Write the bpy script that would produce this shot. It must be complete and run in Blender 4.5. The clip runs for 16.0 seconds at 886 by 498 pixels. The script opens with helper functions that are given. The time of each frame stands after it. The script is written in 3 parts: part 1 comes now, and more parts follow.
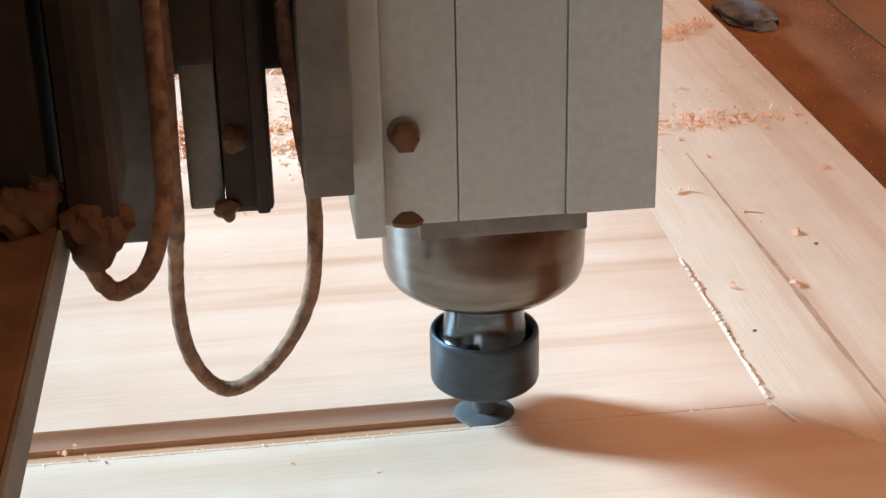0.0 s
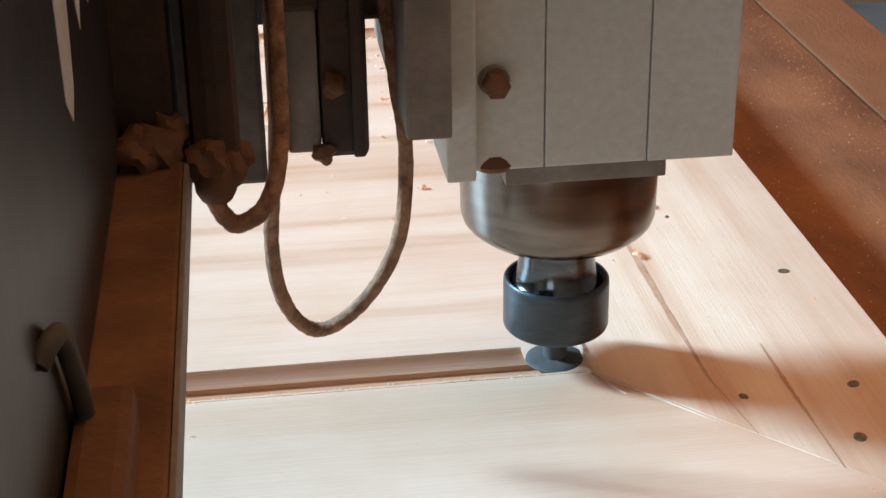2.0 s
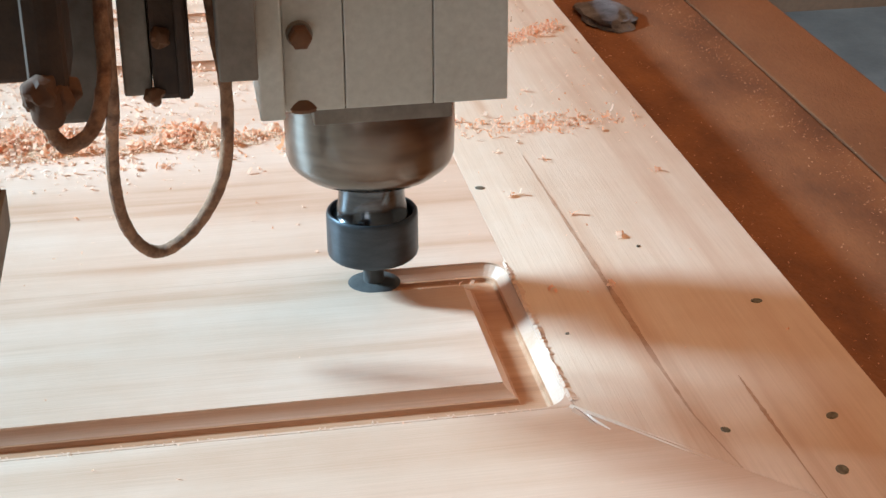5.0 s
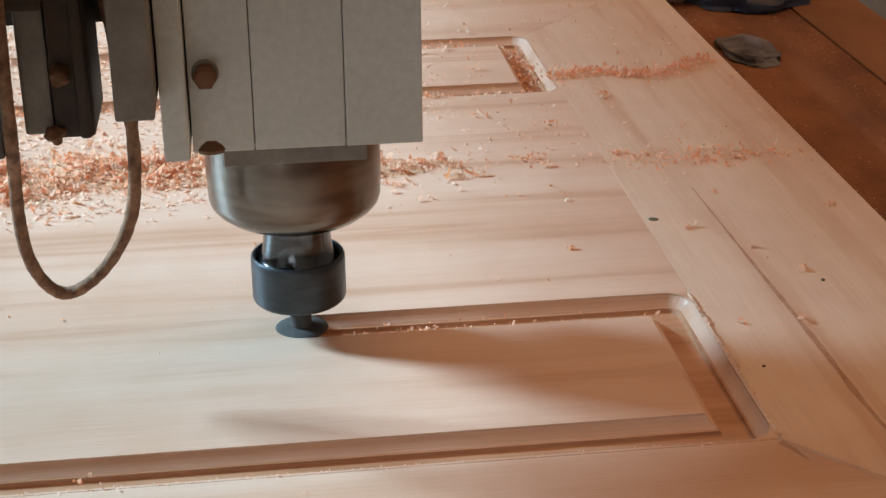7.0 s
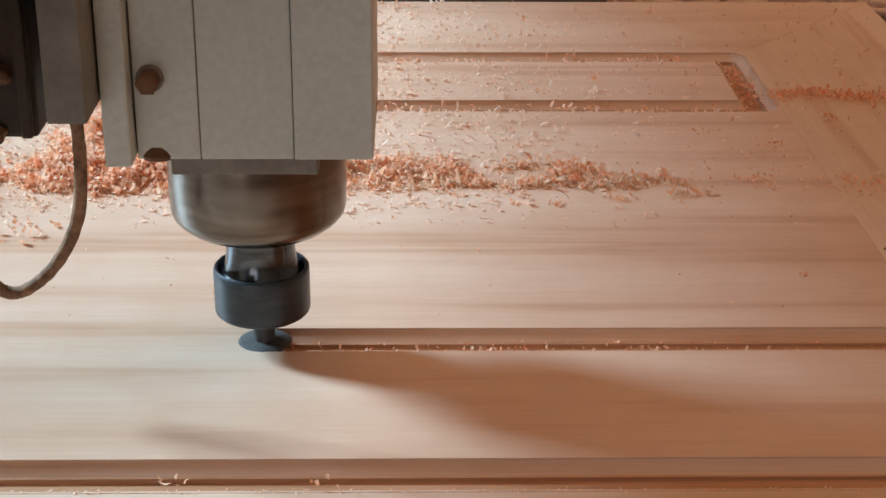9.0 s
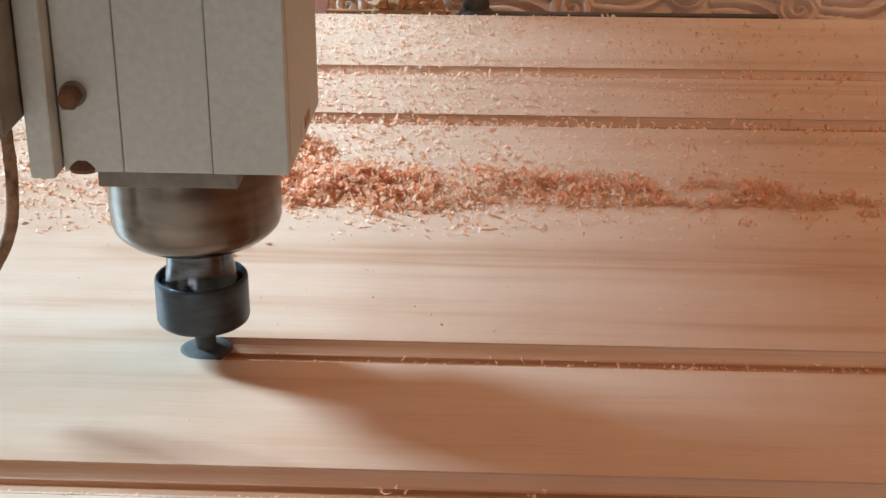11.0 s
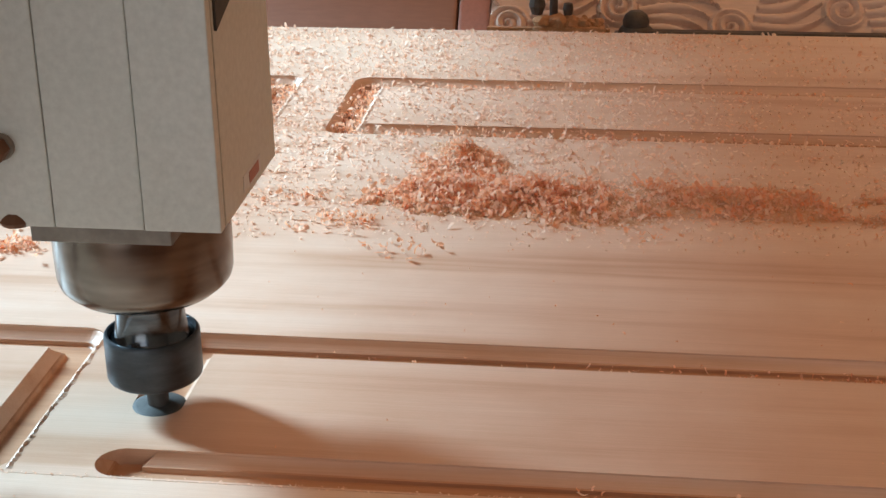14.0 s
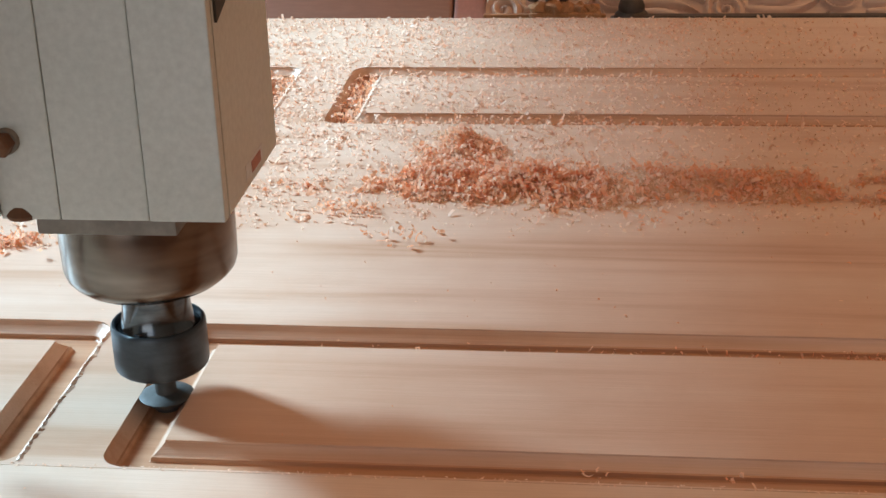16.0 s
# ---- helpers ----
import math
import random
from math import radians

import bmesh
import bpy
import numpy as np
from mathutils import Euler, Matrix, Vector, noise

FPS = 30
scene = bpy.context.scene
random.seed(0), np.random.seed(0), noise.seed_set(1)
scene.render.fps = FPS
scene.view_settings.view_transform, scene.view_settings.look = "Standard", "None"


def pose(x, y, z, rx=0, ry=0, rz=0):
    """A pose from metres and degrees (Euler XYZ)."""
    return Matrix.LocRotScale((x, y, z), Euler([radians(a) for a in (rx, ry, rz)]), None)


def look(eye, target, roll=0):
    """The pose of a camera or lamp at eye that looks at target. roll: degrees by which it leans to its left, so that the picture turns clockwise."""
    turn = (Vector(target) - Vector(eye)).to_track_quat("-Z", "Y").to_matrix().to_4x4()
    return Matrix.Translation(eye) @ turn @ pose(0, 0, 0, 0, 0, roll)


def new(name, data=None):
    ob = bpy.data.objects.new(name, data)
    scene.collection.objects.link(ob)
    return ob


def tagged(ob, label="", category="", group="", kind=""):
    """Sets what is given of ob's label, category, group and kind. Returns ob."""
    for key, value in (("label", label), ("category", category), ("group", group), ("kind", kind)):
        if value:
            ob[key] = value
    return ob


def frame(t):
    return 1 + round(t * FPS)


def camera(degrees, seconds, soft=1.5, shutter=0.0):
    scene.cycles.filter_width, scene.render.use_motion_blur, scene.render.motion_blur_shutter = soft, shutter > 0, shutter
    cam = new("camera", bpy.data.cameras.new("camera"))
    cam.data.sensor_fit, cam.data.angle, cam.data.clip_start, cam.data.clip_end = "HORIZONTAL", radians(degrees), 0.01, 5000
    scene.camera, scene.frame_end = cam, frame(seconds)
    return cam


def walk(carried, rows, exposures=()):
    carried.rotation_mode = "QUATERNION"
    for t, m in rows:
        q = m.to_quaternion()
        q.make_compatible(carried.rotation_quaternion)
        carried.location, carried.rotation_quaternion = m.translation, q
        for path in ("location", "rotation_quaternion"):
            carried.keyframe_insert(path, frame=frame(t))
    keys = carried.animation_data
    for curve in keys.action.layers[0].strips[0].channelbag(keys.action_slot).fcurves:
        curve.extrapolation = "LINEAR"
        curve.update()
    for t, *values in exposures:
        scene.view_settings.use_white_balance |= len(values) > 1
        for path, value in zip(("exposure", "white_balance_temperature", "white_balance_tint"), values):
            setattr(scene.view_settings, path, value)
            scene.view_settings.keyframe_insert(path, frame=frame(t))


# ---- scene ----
cam = camera(31.23, 16.0)
PATH = [
    (0, (-0.2104, -0.5922, 0.3612), (0.0016, 1.2112, -0.4773), -1.29),
    (0.5, (-0.1692, -0.6053, 0.3565), (0.0125, 1.2082, -0.4669), -1.40),
    (1, (-0.1499, -0.6101, 0.3546), (0.0400, 1.1957, -0.4838), -1.09),
    (1.5, (-0.1442, -0.6102, 0.3565), (0.0595, 1.1858, -0.4997), -1.17),
    (2, (-0.1379, -0.6127, 0.3561), (0.0844, 1.1821, -0.4977), -0.92),
    (2.5, (-0.1460, -0.6128, 0.3561), (0.0943, 1.1802, -0.4969), -0.78),
    (3, (-0.1477, -0.6083, 0.3605), (0.1181, 1.1790, -0.4967), -0.68),
    (3.5, (-0.1541, -0.6042, 0.3612), (0.1448, 1.1759, -0.5001), -0.40),
    (4, (-0.1551, -0.6047, 0.3639), (0.1594, 1.1717, -0.4994), -0.38),
    (4.2, (-0.1503, -0.6081, 0.3663), (0.1539, 1.1713, -0.4946), -0.63),
    (6.5, (-0.2045, -0.5964, 0.3731), (0.1080, 1.2002, -0.4483), 0.05),
    (7, (-0.2225, -0.5952, 0.3657), (0.0060, 1.2209, -0.4403), -0.48),
    (7.5, (-0.2385, -0.5945, 0.3629), (-0.0342, 1.2244, -0.4431), 0.47),
    (8, (-0.2505, -0.5877, 0.3611), (-0.0947, 1.2376, -0.4415), 0.75),
    (8.5, (-0.2612, -0.5780, 0.3606), (-0.1448, 1.2506, -0.4410), 1.08),
    (9, (-0.2663, -0.5787, 0.3628), (-0.2220, 1.2549, -0.4347), 0.48),
    (9.2, (-0.2719, -0.5775, 0.3601), (-0.2458, 1.2593, -0.4309), 0.40),
    (11.5, (-0.3167, -0.5930, 0.3771), (-0.4501, 1.2388, -0.4145), -0.41),
    (12, (-0.3212, -0.5963, 0.3779), (-0.4823, 1.2367, -0.4058), -0.63),
    (12.5, (-0.3285, -0.6015, 0.3778), (-0.5147, 1.2323, -0.3982), -0.76),
    (13, (-0.3337, -0.6043, 0.3776), (-0.5476, 1.2282, -0.3946), -0.91),
    (13.5, (-0.3414, -0.6078, 0.3809), (-0.5746, 1.2235, -0.3885), -0.87),
    (14, (-0.3475, -0.6150, 0.3779), (-0.5960, 1.2147, -0.3906), -0.97),
    (14.5, (-0.3529, -0.6192, 0.3745), (-0.6093, 1.2071, -0.3994), -1.25),
    (15, (-0.3568, -0.6225, 0.3741), (-0.6111, 1.2020, -0.4048), -1.39),
    (15.5, (-0.3513, -0.6231, 0.3771), (-0.6048, 1.2004, -0.4044), -1.64),
    (16, (-0.3472, -0.6218, 0.3796), (-0.5957, 1.2024, -0.4019), -2.10),
]
walk(cam, [(t, look(eye, target, roll)) for t, eye, target, roll in PATH],
     exposures=[(0, 0.30, 6650, 17), (0.7, 0.04, 6800, 18), (2.0, 0.22, 6650, 17), (4.2, 0.26, 6650, 17), (6.5, -0.16, 6900, 18), (9.2, -0.28, 7150, 21), (11.5, -0.08, 7000, 18), (14.0, -0.09, 6950, 18), (16.0, -0.10, 6850, 17)])

# ---- world and light ----
world = bpy.data.worlds.new("world")
scene.world = world
world.use_nodes = True
sky = world.node_tree.nodes.new("ShaderNodeTexSky")
sky.sky_type, sky.sun_disc = "NISHITA", False
sky.sun_elevation, sky.sun_rotation = radians(38), radians(295)
world.node_tree.links.new(sky.outputs[0], world.node_tree.nodes["Background"].inputs[0])
world.node_tree.nodes["Background"].inputs[1].default_value = 0.08


def area_light(name, m, sx, sy, watts, colour):
    data = bpy.data.lights.new(name, "AREA")
    data.shape, data.size, data.size_y, data.energy, data.color = "RECTANGLE", sx, sy, watts, colour
    ob = new(name, data)
    ob.matrix_world = m
    return ob


# daylight in the window of the west wall
area_light("window_daylight", look((-4.36, 2.04, 2.62), (-0.3, 0.15, 0.0)), 0.80, 1.15, 900, (0.44, 0.775, 1.0))
# added cool fill lamp behind the camera, brightens the housing front
area_light("cool_front_fill", look((-1.05, -1.53, 0.25), (-0.6, 0.0, 0.20)), 0.9, 1.7, 9.0, (0.84, 0.95, 1.0))
# added warm fill lamp overhead, turns the shaded wood orange
area_light("warm_overhead_fill", look((1.1, 0.9, 3.46), (1.1, 0.9, 0.0)), 2.9, 3.4, 60, (1.0, 0.52, 0.22))



# ---- materials ----
def material(name):
    m = bpy.data.materials.new(name)
    m.use_nodes = True
    return m, m.node_tree.nodes, m.node_tree.links, m.node_tree.nodes["Principled BSDF"]


def ramp(nodes, stops):
    r = nodes.new("ShaderNodeValToRGB")
    while len(r.color_ramp.elements) < len(stops):
        r.color_ramp.elements.new(0.5)
    for e, (p, c) in zip(r.color_ramp.elements, stops):
        e.position, e.color = p, (*c, 1)
    return r


def noise_at(nodes, links, coord, scale, detail=4.0, stretch=(1, 1, 1), rough=0.55, turn=0.0):
    mp = nodes.new("ShaderNodeMapping")
    mp.inputs["Scale"].default_value = stretch
    mp.inputs["Rotation"].default_value = (0, 0, turn)
    links.new(coord, mp.inputs[0])
    n = nodes.new("ShaderNodeTexNoise")
    n.inputs["Scale"].default_value, n.inputs["Detail"].default_value, n.inputs["Roughness"].default_value = scale, detail, rough
    links.new(mp.outputs[0], n.inputs["Vector"])
    return n


def mix(nodes, links, a, b, fac, kind="MIX"):
    m = nodes.new("ShaderNodeMix")
    m.data_type, m.blend_type = "RGBA", kind
    for sock, v in ((m.inputs[6], a), (m.inputs[7], b), (m.inputs[0], fac)):
        if isinstance(v, (tuple, float, int)):
            sock.default_value = (*v, 1) if isinstance(v, tuple) else v
        else:
            links.new(v, sock)
    return m.outputs[2]


def bump(nodes, links, bsdf, height, strength, distance):
    b = nodes.new("ShaderNodeBump")
    b.inputs["Strength"].default_value, b.inputs["Distance"].default_value = strength, distance
    links.new(height, b.inputs["Height"])
    links.new(b.outputs[0], bsdf.inputs["Normal"])


def pine(name, along, light, mid, dark, rough=0.5, bands=26.0):
    """Planed softwood whose grain runs along x or y of the place."""
    m, n, l, b = material(name)
    pos = n.new("ShaderNodeNewGeometry").outputs["Position"]
    s = (0.055, 1, 1) if along == "x" else (1, 0.055, 1)
    f = (0.02, 1, 1) if along == "x" else (1, 0.02, 1)
    big = noise_at(n, l, pos, bands, 3.0, s, 0.6, 0.012)
    wide = noise_at(n, l, pos, 7.0, 2.0, (0.25, 1, 1) if along == "x" else (1, 0.25, 1), 0.5)
    fine = noise_at(n, l, pos, 900.0, 3.0, f, 0.6)
    blot = noise_at(n, l, pos, 22.0, 5.0, (1, 1, 1), 0.6)
    r = ramp(n, [(0.30, light), (0.52, mid), (0.63, dark), (0.70, mid)])
    l.new(big.outputs[0], r.inputs[0])
    w = ramp(n, [(0.35, (1, 1, 1)), (0.7, (0.86, 0.78, 0.72))])
    l.new(wide.outputs[0], w.inputs[0])
    c = mix(n, l, r.outputs[0], w.outputs[0], 1.0, "MULTIPLY")
    g = ramp(n, [(0.3, (0.90, 0.87, 0.84)), (0.65, (1, 1, 1))])
    l.new(fine.outputs[0], g.inputs[0])
    c = mix(n, l, c, g.outputs[0], 0.8, "MULTIPLY")
    p = ramp(n, [(0.42, (1, 1, 1)), (0.68, (0.93, 0.88, 0.84))])
    l.new(blot.outputs[0], p.inputs[0])
    c = mix(n, l, c, p.outputs[0], 0.7, "MULTIPLY")
    l.new(c, b.inputs["Base Color"])
    b.inputs["Roughness"].default_value = rough
    bump(n, l, b, fine.outputs[0], 0.25, 0.0006)
    return m


PINE_X = pine("pine_along", "x", (0.80, 0.60, 0.485), (0.75, 0.525, 0.405), (0.64, 0.40, 0.28), 0.40)
PINE_Y = pine("pine_across", "y", (0.82, 0.655, 0.53), (0.77, 0.58, 0.45), (0.67, 0.44, 0.31), 0.40, 30.0)
PINE_RAIL = pine("pine_rail", "x", (0.82, 0.64, 0.52), (0.78, 0.58, 0.46), (0.70, 0.47, 0.345), 0.40, 14.0)


# redder cut wood, its colour darkened for the shade in the groove bottoms
PINE_CUT_SHADED = pine("shaded_cut_pine", "x", (0.62, 0.37, 0.24), (0.54, 0.29, 0.17), (0.42, 0.21, 0.12), 0.45, 60.0)


def grained(name, a, b_, scale=30.0, rough=0.6, metal=0.0, relief=0.3, depth=0.0008, fine=300.0, stretch=(1, 1, 1), rough_var=0.15):
    """A surface with two scales of variation between two colours."""
    m, n, l, b = material(name)
    pos = n.new("ShaderNodeTexCoord").outputs["Object"]
    one = noise_at(n, l, pos, scale, 5.0, stretch, 0.6)
    two = noise_at(n, l, pos, fine, 4.0, stretch, 0.6)
    r = ramp(n, [(0.33, a), (0.66, b_)])
    l.new(one.outputs[0], r.inputs[0])
    g = ramp(n, [(0.3, (0.82, 0.82, 0.82)), (0.7, (1, 1, 1))])
    l.new(two.outputs[0], g.inputs[0])
    l.new(mix(n, l, r.outputs[0], g.outputs[0], 0.8, "MULTIPLY"), b.inputs["Base Color"])
    q = n.new("ShaderNodeMapRange")
    q.inputs["To Min"].default_value, q.inputs["To Max"].default_value = max(rough - rough_var, 0.02), min(rough + rough_var, 1)
    l.new(one.outputs[0], q.inputs["Value"])
    l.new(q.outputs[0], b.inputs["Roughness"])
    b.inputs["Metallic"].default_value = metal
    if relief:
        bump(n, l, b, two.outputs[0], relief, depth)
    return m


def flake_material(name, a, b_):
    m, n, l, b = material(name)
    isl = n.new("ShaderNodeNewGeometry").outputs["Random Per Island"]
    r = ramp(n, [(0.0, a), (1.0, b_)])
    l.new(isl, r.inputs[0])
    l.new(r.outputs[0], b.inputs["Base Color"])
    b.inputs["Roughness"].default_value = 0.8
    tr = n.new("ShaderNodeBsdfTranslucent")
    l.new(r.outputs[0], tr.inputs[0])
    ms = n.new("ShaderNodeMixShader")
    ms.inputs[0].default_value = 0.45
    l.new(b.outputs[0], ms.inputs[1])
    l.new(tr.outputs[0], ms.inputs[2])
    l.new(ms.outputs[0], n["Material Output"].inputs[0])
    return m


SHAVING = flake_material("shaving", (0.90, 0.43, 0.23), (0.97, 0.72, 0.55))
SHAVING_PALE = flake_material("pale_shaving", (0.89, 0.57, 0.40), (0.96, 0.80, 0.68))
BED_DUST = flake_material("bed_dust", (0.42, 0.17, 0.075), (0.72, 0.40, 0.24))
DUST_HEAP = grained("sawdust_heap", (0.80, 0.43, 0.24), (0.92, 0.62, 0.43), 220.0, 0.9, 0.0, 1.0, 0.003, 900.0)
PAINT = grained("cream_machine_paint", (0.57, 0.58, 0.53), (0.63, 0.635, 0.59), 14.0, 0.45, 0.0, 0.15, 0.0004, 260.0)
PAINT_DUSTY = grained("dusty_machine_paint", (0.17, 0.14, 0.115), (0.28, 0.25, 0.215), 40.0, 0.65, 0.0, 0.2, 0.0006, 300.0)
PAINT_DIRTY = grained("soiled_machine_paint", (0.075, 0.058, 0.046), (0.15, 0.125, 0.105), 40.0, 0.7, 0.0, 0.2, 0.0006, 300.0)
SEAM = grained("dark_seam", (0.05, 0.045, 0.04), (0.09, 0.08, 0.07), 60.0, 0.8)
STEEL = grained("turned_steel", (0.15, 0.125, 0.105), (0.25, 0.215, 0.185), 22.0, 0.24, 1.0, 0.05, 0.0002, 500.0, (1, 1, 6), 0.07)
BLACK_STEEL = grained("blackened_steel", (0.045, 0.054, 0.062), (0.075, 0.086, 0.097), 40.0, 0.40, 0.75, 0.08, 0.0002, 500.0, (1, 1, 4), 0.07)
NECK_STEEL = grained("polished_steel", (0.08, 0.088, 0.095), (0.14, 0.15, 0.16), 40.0, 0.16, 1.0, 0.04, 0.0002, 500.0, (1, 1, 6), 0.05)
CUTTER = grained("carbide_cutter", (0.065, 0.063, 0.061), (0.115, 0.112, 0.108), 60.0, 0.65, 0.3)
DARK_IRON = grained("dark_dusty_iron", (0.026, 0.014, 0.009), (0.078, 0.040, 0.022), 30.0, 0.7, 0.0, 0.4, 0.001, 240.0)
RUST_DUST = grained("brown_dust_on_steel", (0.10, 0.040, 0.017), (0.23, 0.105, 0.050), 24.0, 0.8, 0.0, 0.5, 0.001, 260.0)
GREY_COVER = grained("grey_cover_paint", (0.013, 0.0135, 0.014), (0.030, 0.030, 0.030), 10.0, 0.42, 0.2, 0.1, 0.0004, 200.0)
CABLE = grained("dusty_cable", (0.15, 0.066, 0.034), (0.42, 0.22, 0.125), 160.0, 0.8, 0.0, 0.8, 0.0012, 700.0)
MDF = grained("dusty_spoilboard", (0.15, 0.048, 0.016), (0.34, 0.132, 0.050), 16.0, 0.85, 0.0, 0.6, 0.0015, 420.0, (1.0, 0.5, 1))
RESIN = grained("resin_streak", (0.44, 0.23, 0.14), (0.56, 0.34, 0.23), 120.0, 0.6)
NAIL = grained("dull_nail_head", (0.10, 0.085, 0.06), (0.22, 0.19, 0.14), 300.0, 0.5, 0.5)
# wall colour chosen for the warm light it bounces
WALL = grained("warm_bounce_plaster", (0.21, 0.120, 0.072), (0.28, 0.17, 0.11), 2.0, 0.9, 0.0, 0.4, 0.004, 60.0)
FLOOR = grained("concrete_floor", (0.055, 0.052, 0.05), (0.12, 0.11, 0.10), 3.0, 0.8, 0.0, 0.4, 0.003, 50.0)
CEIL = grained("ceiling_boards", (0.16, 0.11, 0.08), (0.22, 0.16, 0.115), 2.0, 0.9, 0.0, 0.3, 0.003, 40.0)
CARVED = grained("carved_light_wood", (0.76, 0.56, 0.46), (0.83, 0.63, 0.53), 9.0, 0.6, 0.0, 0.3, 0.0008, 300.0, (0.2, 1, 1))
MDF_PALE = grained("pale_spoilboard", (0.21, 0.082, 0.033), (0.33, 0.145, 0.065), 9.0, 0.85, 0.0, 0.6, 0.0015, 420.0, (1.0, 0.5, 1))
PINK = grained("pink_painted_post", (0.52, 0.23, 0.18), (0.58, 0.28, 0.22), 8.0, 0.6, 0.0, 0.2, 0.001, 200.0)
BROWN_BOARD = grained("dark_brown_board", (0.34, 0.165, 0.11), (0.42, 0.21, 0.145), 6.0, 0.5, 0.0, 0.2, 0.001, 200.0, (0.2, 1, 1))
CLAMP = grained("dusty_black_clamp", (0.055, 0.042, 0.034), (0.12, 0.095, 0.08), 60.0, 0.6, 0.2, 0.3, 0.001, 300.0)
BLOCK = grained("dusty_wood_block", (0.42, 0.20, 0.09), (0.58, 0.31, 0.16), 60.0, 0.85, 0.0, 0.8, 0.002, 400.0)
BLUE = grained("dark_blue_plastic", (0.020, 0.030, 0.065), (0.045, 0.055, 0.095), 20.0, 0.6, 0.0, 0.3, 0.001, 200.0)
GREY_RAG = grained("grey_blue_cloth", (0.07, 0.062, 0.064), (0.24, 0.23, 0.25), 30.0, 0.9, 0.0, 0.8, 0.002, 500.0)
RED = grained("red_sticker", (0.35, 0.10, 0.06), (0.45, 0.16, 0.10), 90.0, 0.5)
WHITE = grained("white_print", (0.60, 0.60, 0.60), (0.70, 0.70, 0.70), 90.0, 0.5)


# ---- mesh helpers ----
def mesh_from(name, bm, mats, smooth=False):
    bmesh.ops.recalc_face_normals(bm, faces=bm.faces)
    me = bpy.data.meshes.new(name)
    bm.to_mesh(me)
    bm.free()
    for m in mats if isinstance(mats, (list, tuple)) else [mats]:
        me.materials.append(m)
    if smooth:
        me.polygons.foreach_set("use_smooth", [True] * len(me.polygons))
        me.set_sharp_from_angle(angle=radians(38))
    return me


def part(name, bm, mat, parent=None, label="", smooth=False):
    ob = new(name, mesh_from(name, bm, mat, smooth))
    ob.parent = parent
    return tagged(ob, label)


def thing(name, label, category, group="", kind=""):
    return tagged(new(name), label, category, group, kind)


def box(bm, x0, x1, y0, y1, z0, z1, bevel=0.0, segs=2):
    r = bmesh.ops.create_cube(bm, size=1)
    vs = r["verts"]
    for v in vs:
        v.co = Vector((x0 + (v.co.x + 0.5) * (x1 - x0), y0 + (v.co.y + 0.5) * (y1 - y0), z0 + (v.co.z + 0.5) * (z1 - z0)))
    if bevel:
        es = list({e for v in vs for e in v.link_edges})
        bmesh.ops.bevel(bm, geom=es, offset=bevel, segments=segs, affect="EDGES", profile=0.6)
    return bm


def boxed(*args, **kw):
    return box(bmesh.new(), *args, **kw)


def lathe(profile, segs=56, centre=(0, 0)):
    """A turned solid from (radius, height) pairs, top to bottom."""
    bm = bmesh.new()
    rings = []
    for r, z in profile:
        if r < 1e-6:
            rings.append([bm.verts.new((centre[0], centre[1], z))])
        else:
            rings.append([bm.verts.new((centre[0] + r * math.cos(2 * math.pi * k / segs), centre[1] + r * math.sin(2 * math.pi * k / segs), z)) for k in range(segs)])
    for a, b in zip(rings, rings[1:]):
        for k in range(segs):
            q = [a[k % len(a)], a[(k + 1) % len(a)], b[(k + 1) % len(b)], b[k % len(b)]]
            q = list(dict.fromkeys(q))
            if len(q) > 2:
                bm.faces.new(q)
    return bm


def tube(points, radius, segs=12, steps=8, wobble=0.0, seed=1):
    """A round cable through the points (smooth spline)."""
    pts = [Vector(p) for p in points]
    path = []
    for i in range(len(pts) - 1):
        p0, p1, p2, p3 = pts[max(i - 1, 0)], pts[i], pts[i + 1], pts[min(i + 2, len(pts) - 1)]
        for k in range(steps):
            t = k / steps
            path.append(0.5 * (2 * p1 + (p2 - p0) * t + (2 * p0 - 5 * p1 + 4 * p2 - p3) * t * t + (3 * p1 - p0 - 3 * p2 + p3) * t**3))
    path.append(pts[-1])
    rng = random.Random(seed)
    bm = bmesh.new()
    rings, ref = [], Vector((0, 1, 0.05))
    for i, p in enumerate(path):
        d = (path[min(i + 1, len(path) - 1)] - path[max(i - 1, 0)]).normalized()
        u = d.cross(ref).normalized()
        w = d.cross(u)
        r = radius * (1 + rng.uniform(-wobble, wobble))
        rings.append([bm.verts.new(p + r * (u * math.cos(a) + w * math.sin(a))) for a in (2 * math.pi * k / segs for k in range(segs))])
    for a, b in zip(rings, rings[1:]):
        for k in range(segs):
            bm.faces.new((a[k], a[(k + 1) % segs], b[(k + 1) % segs], b[k]))
    bm.faces.new(rings[0])
    bm.faces.new(rings[-1][::-1])
    return bm


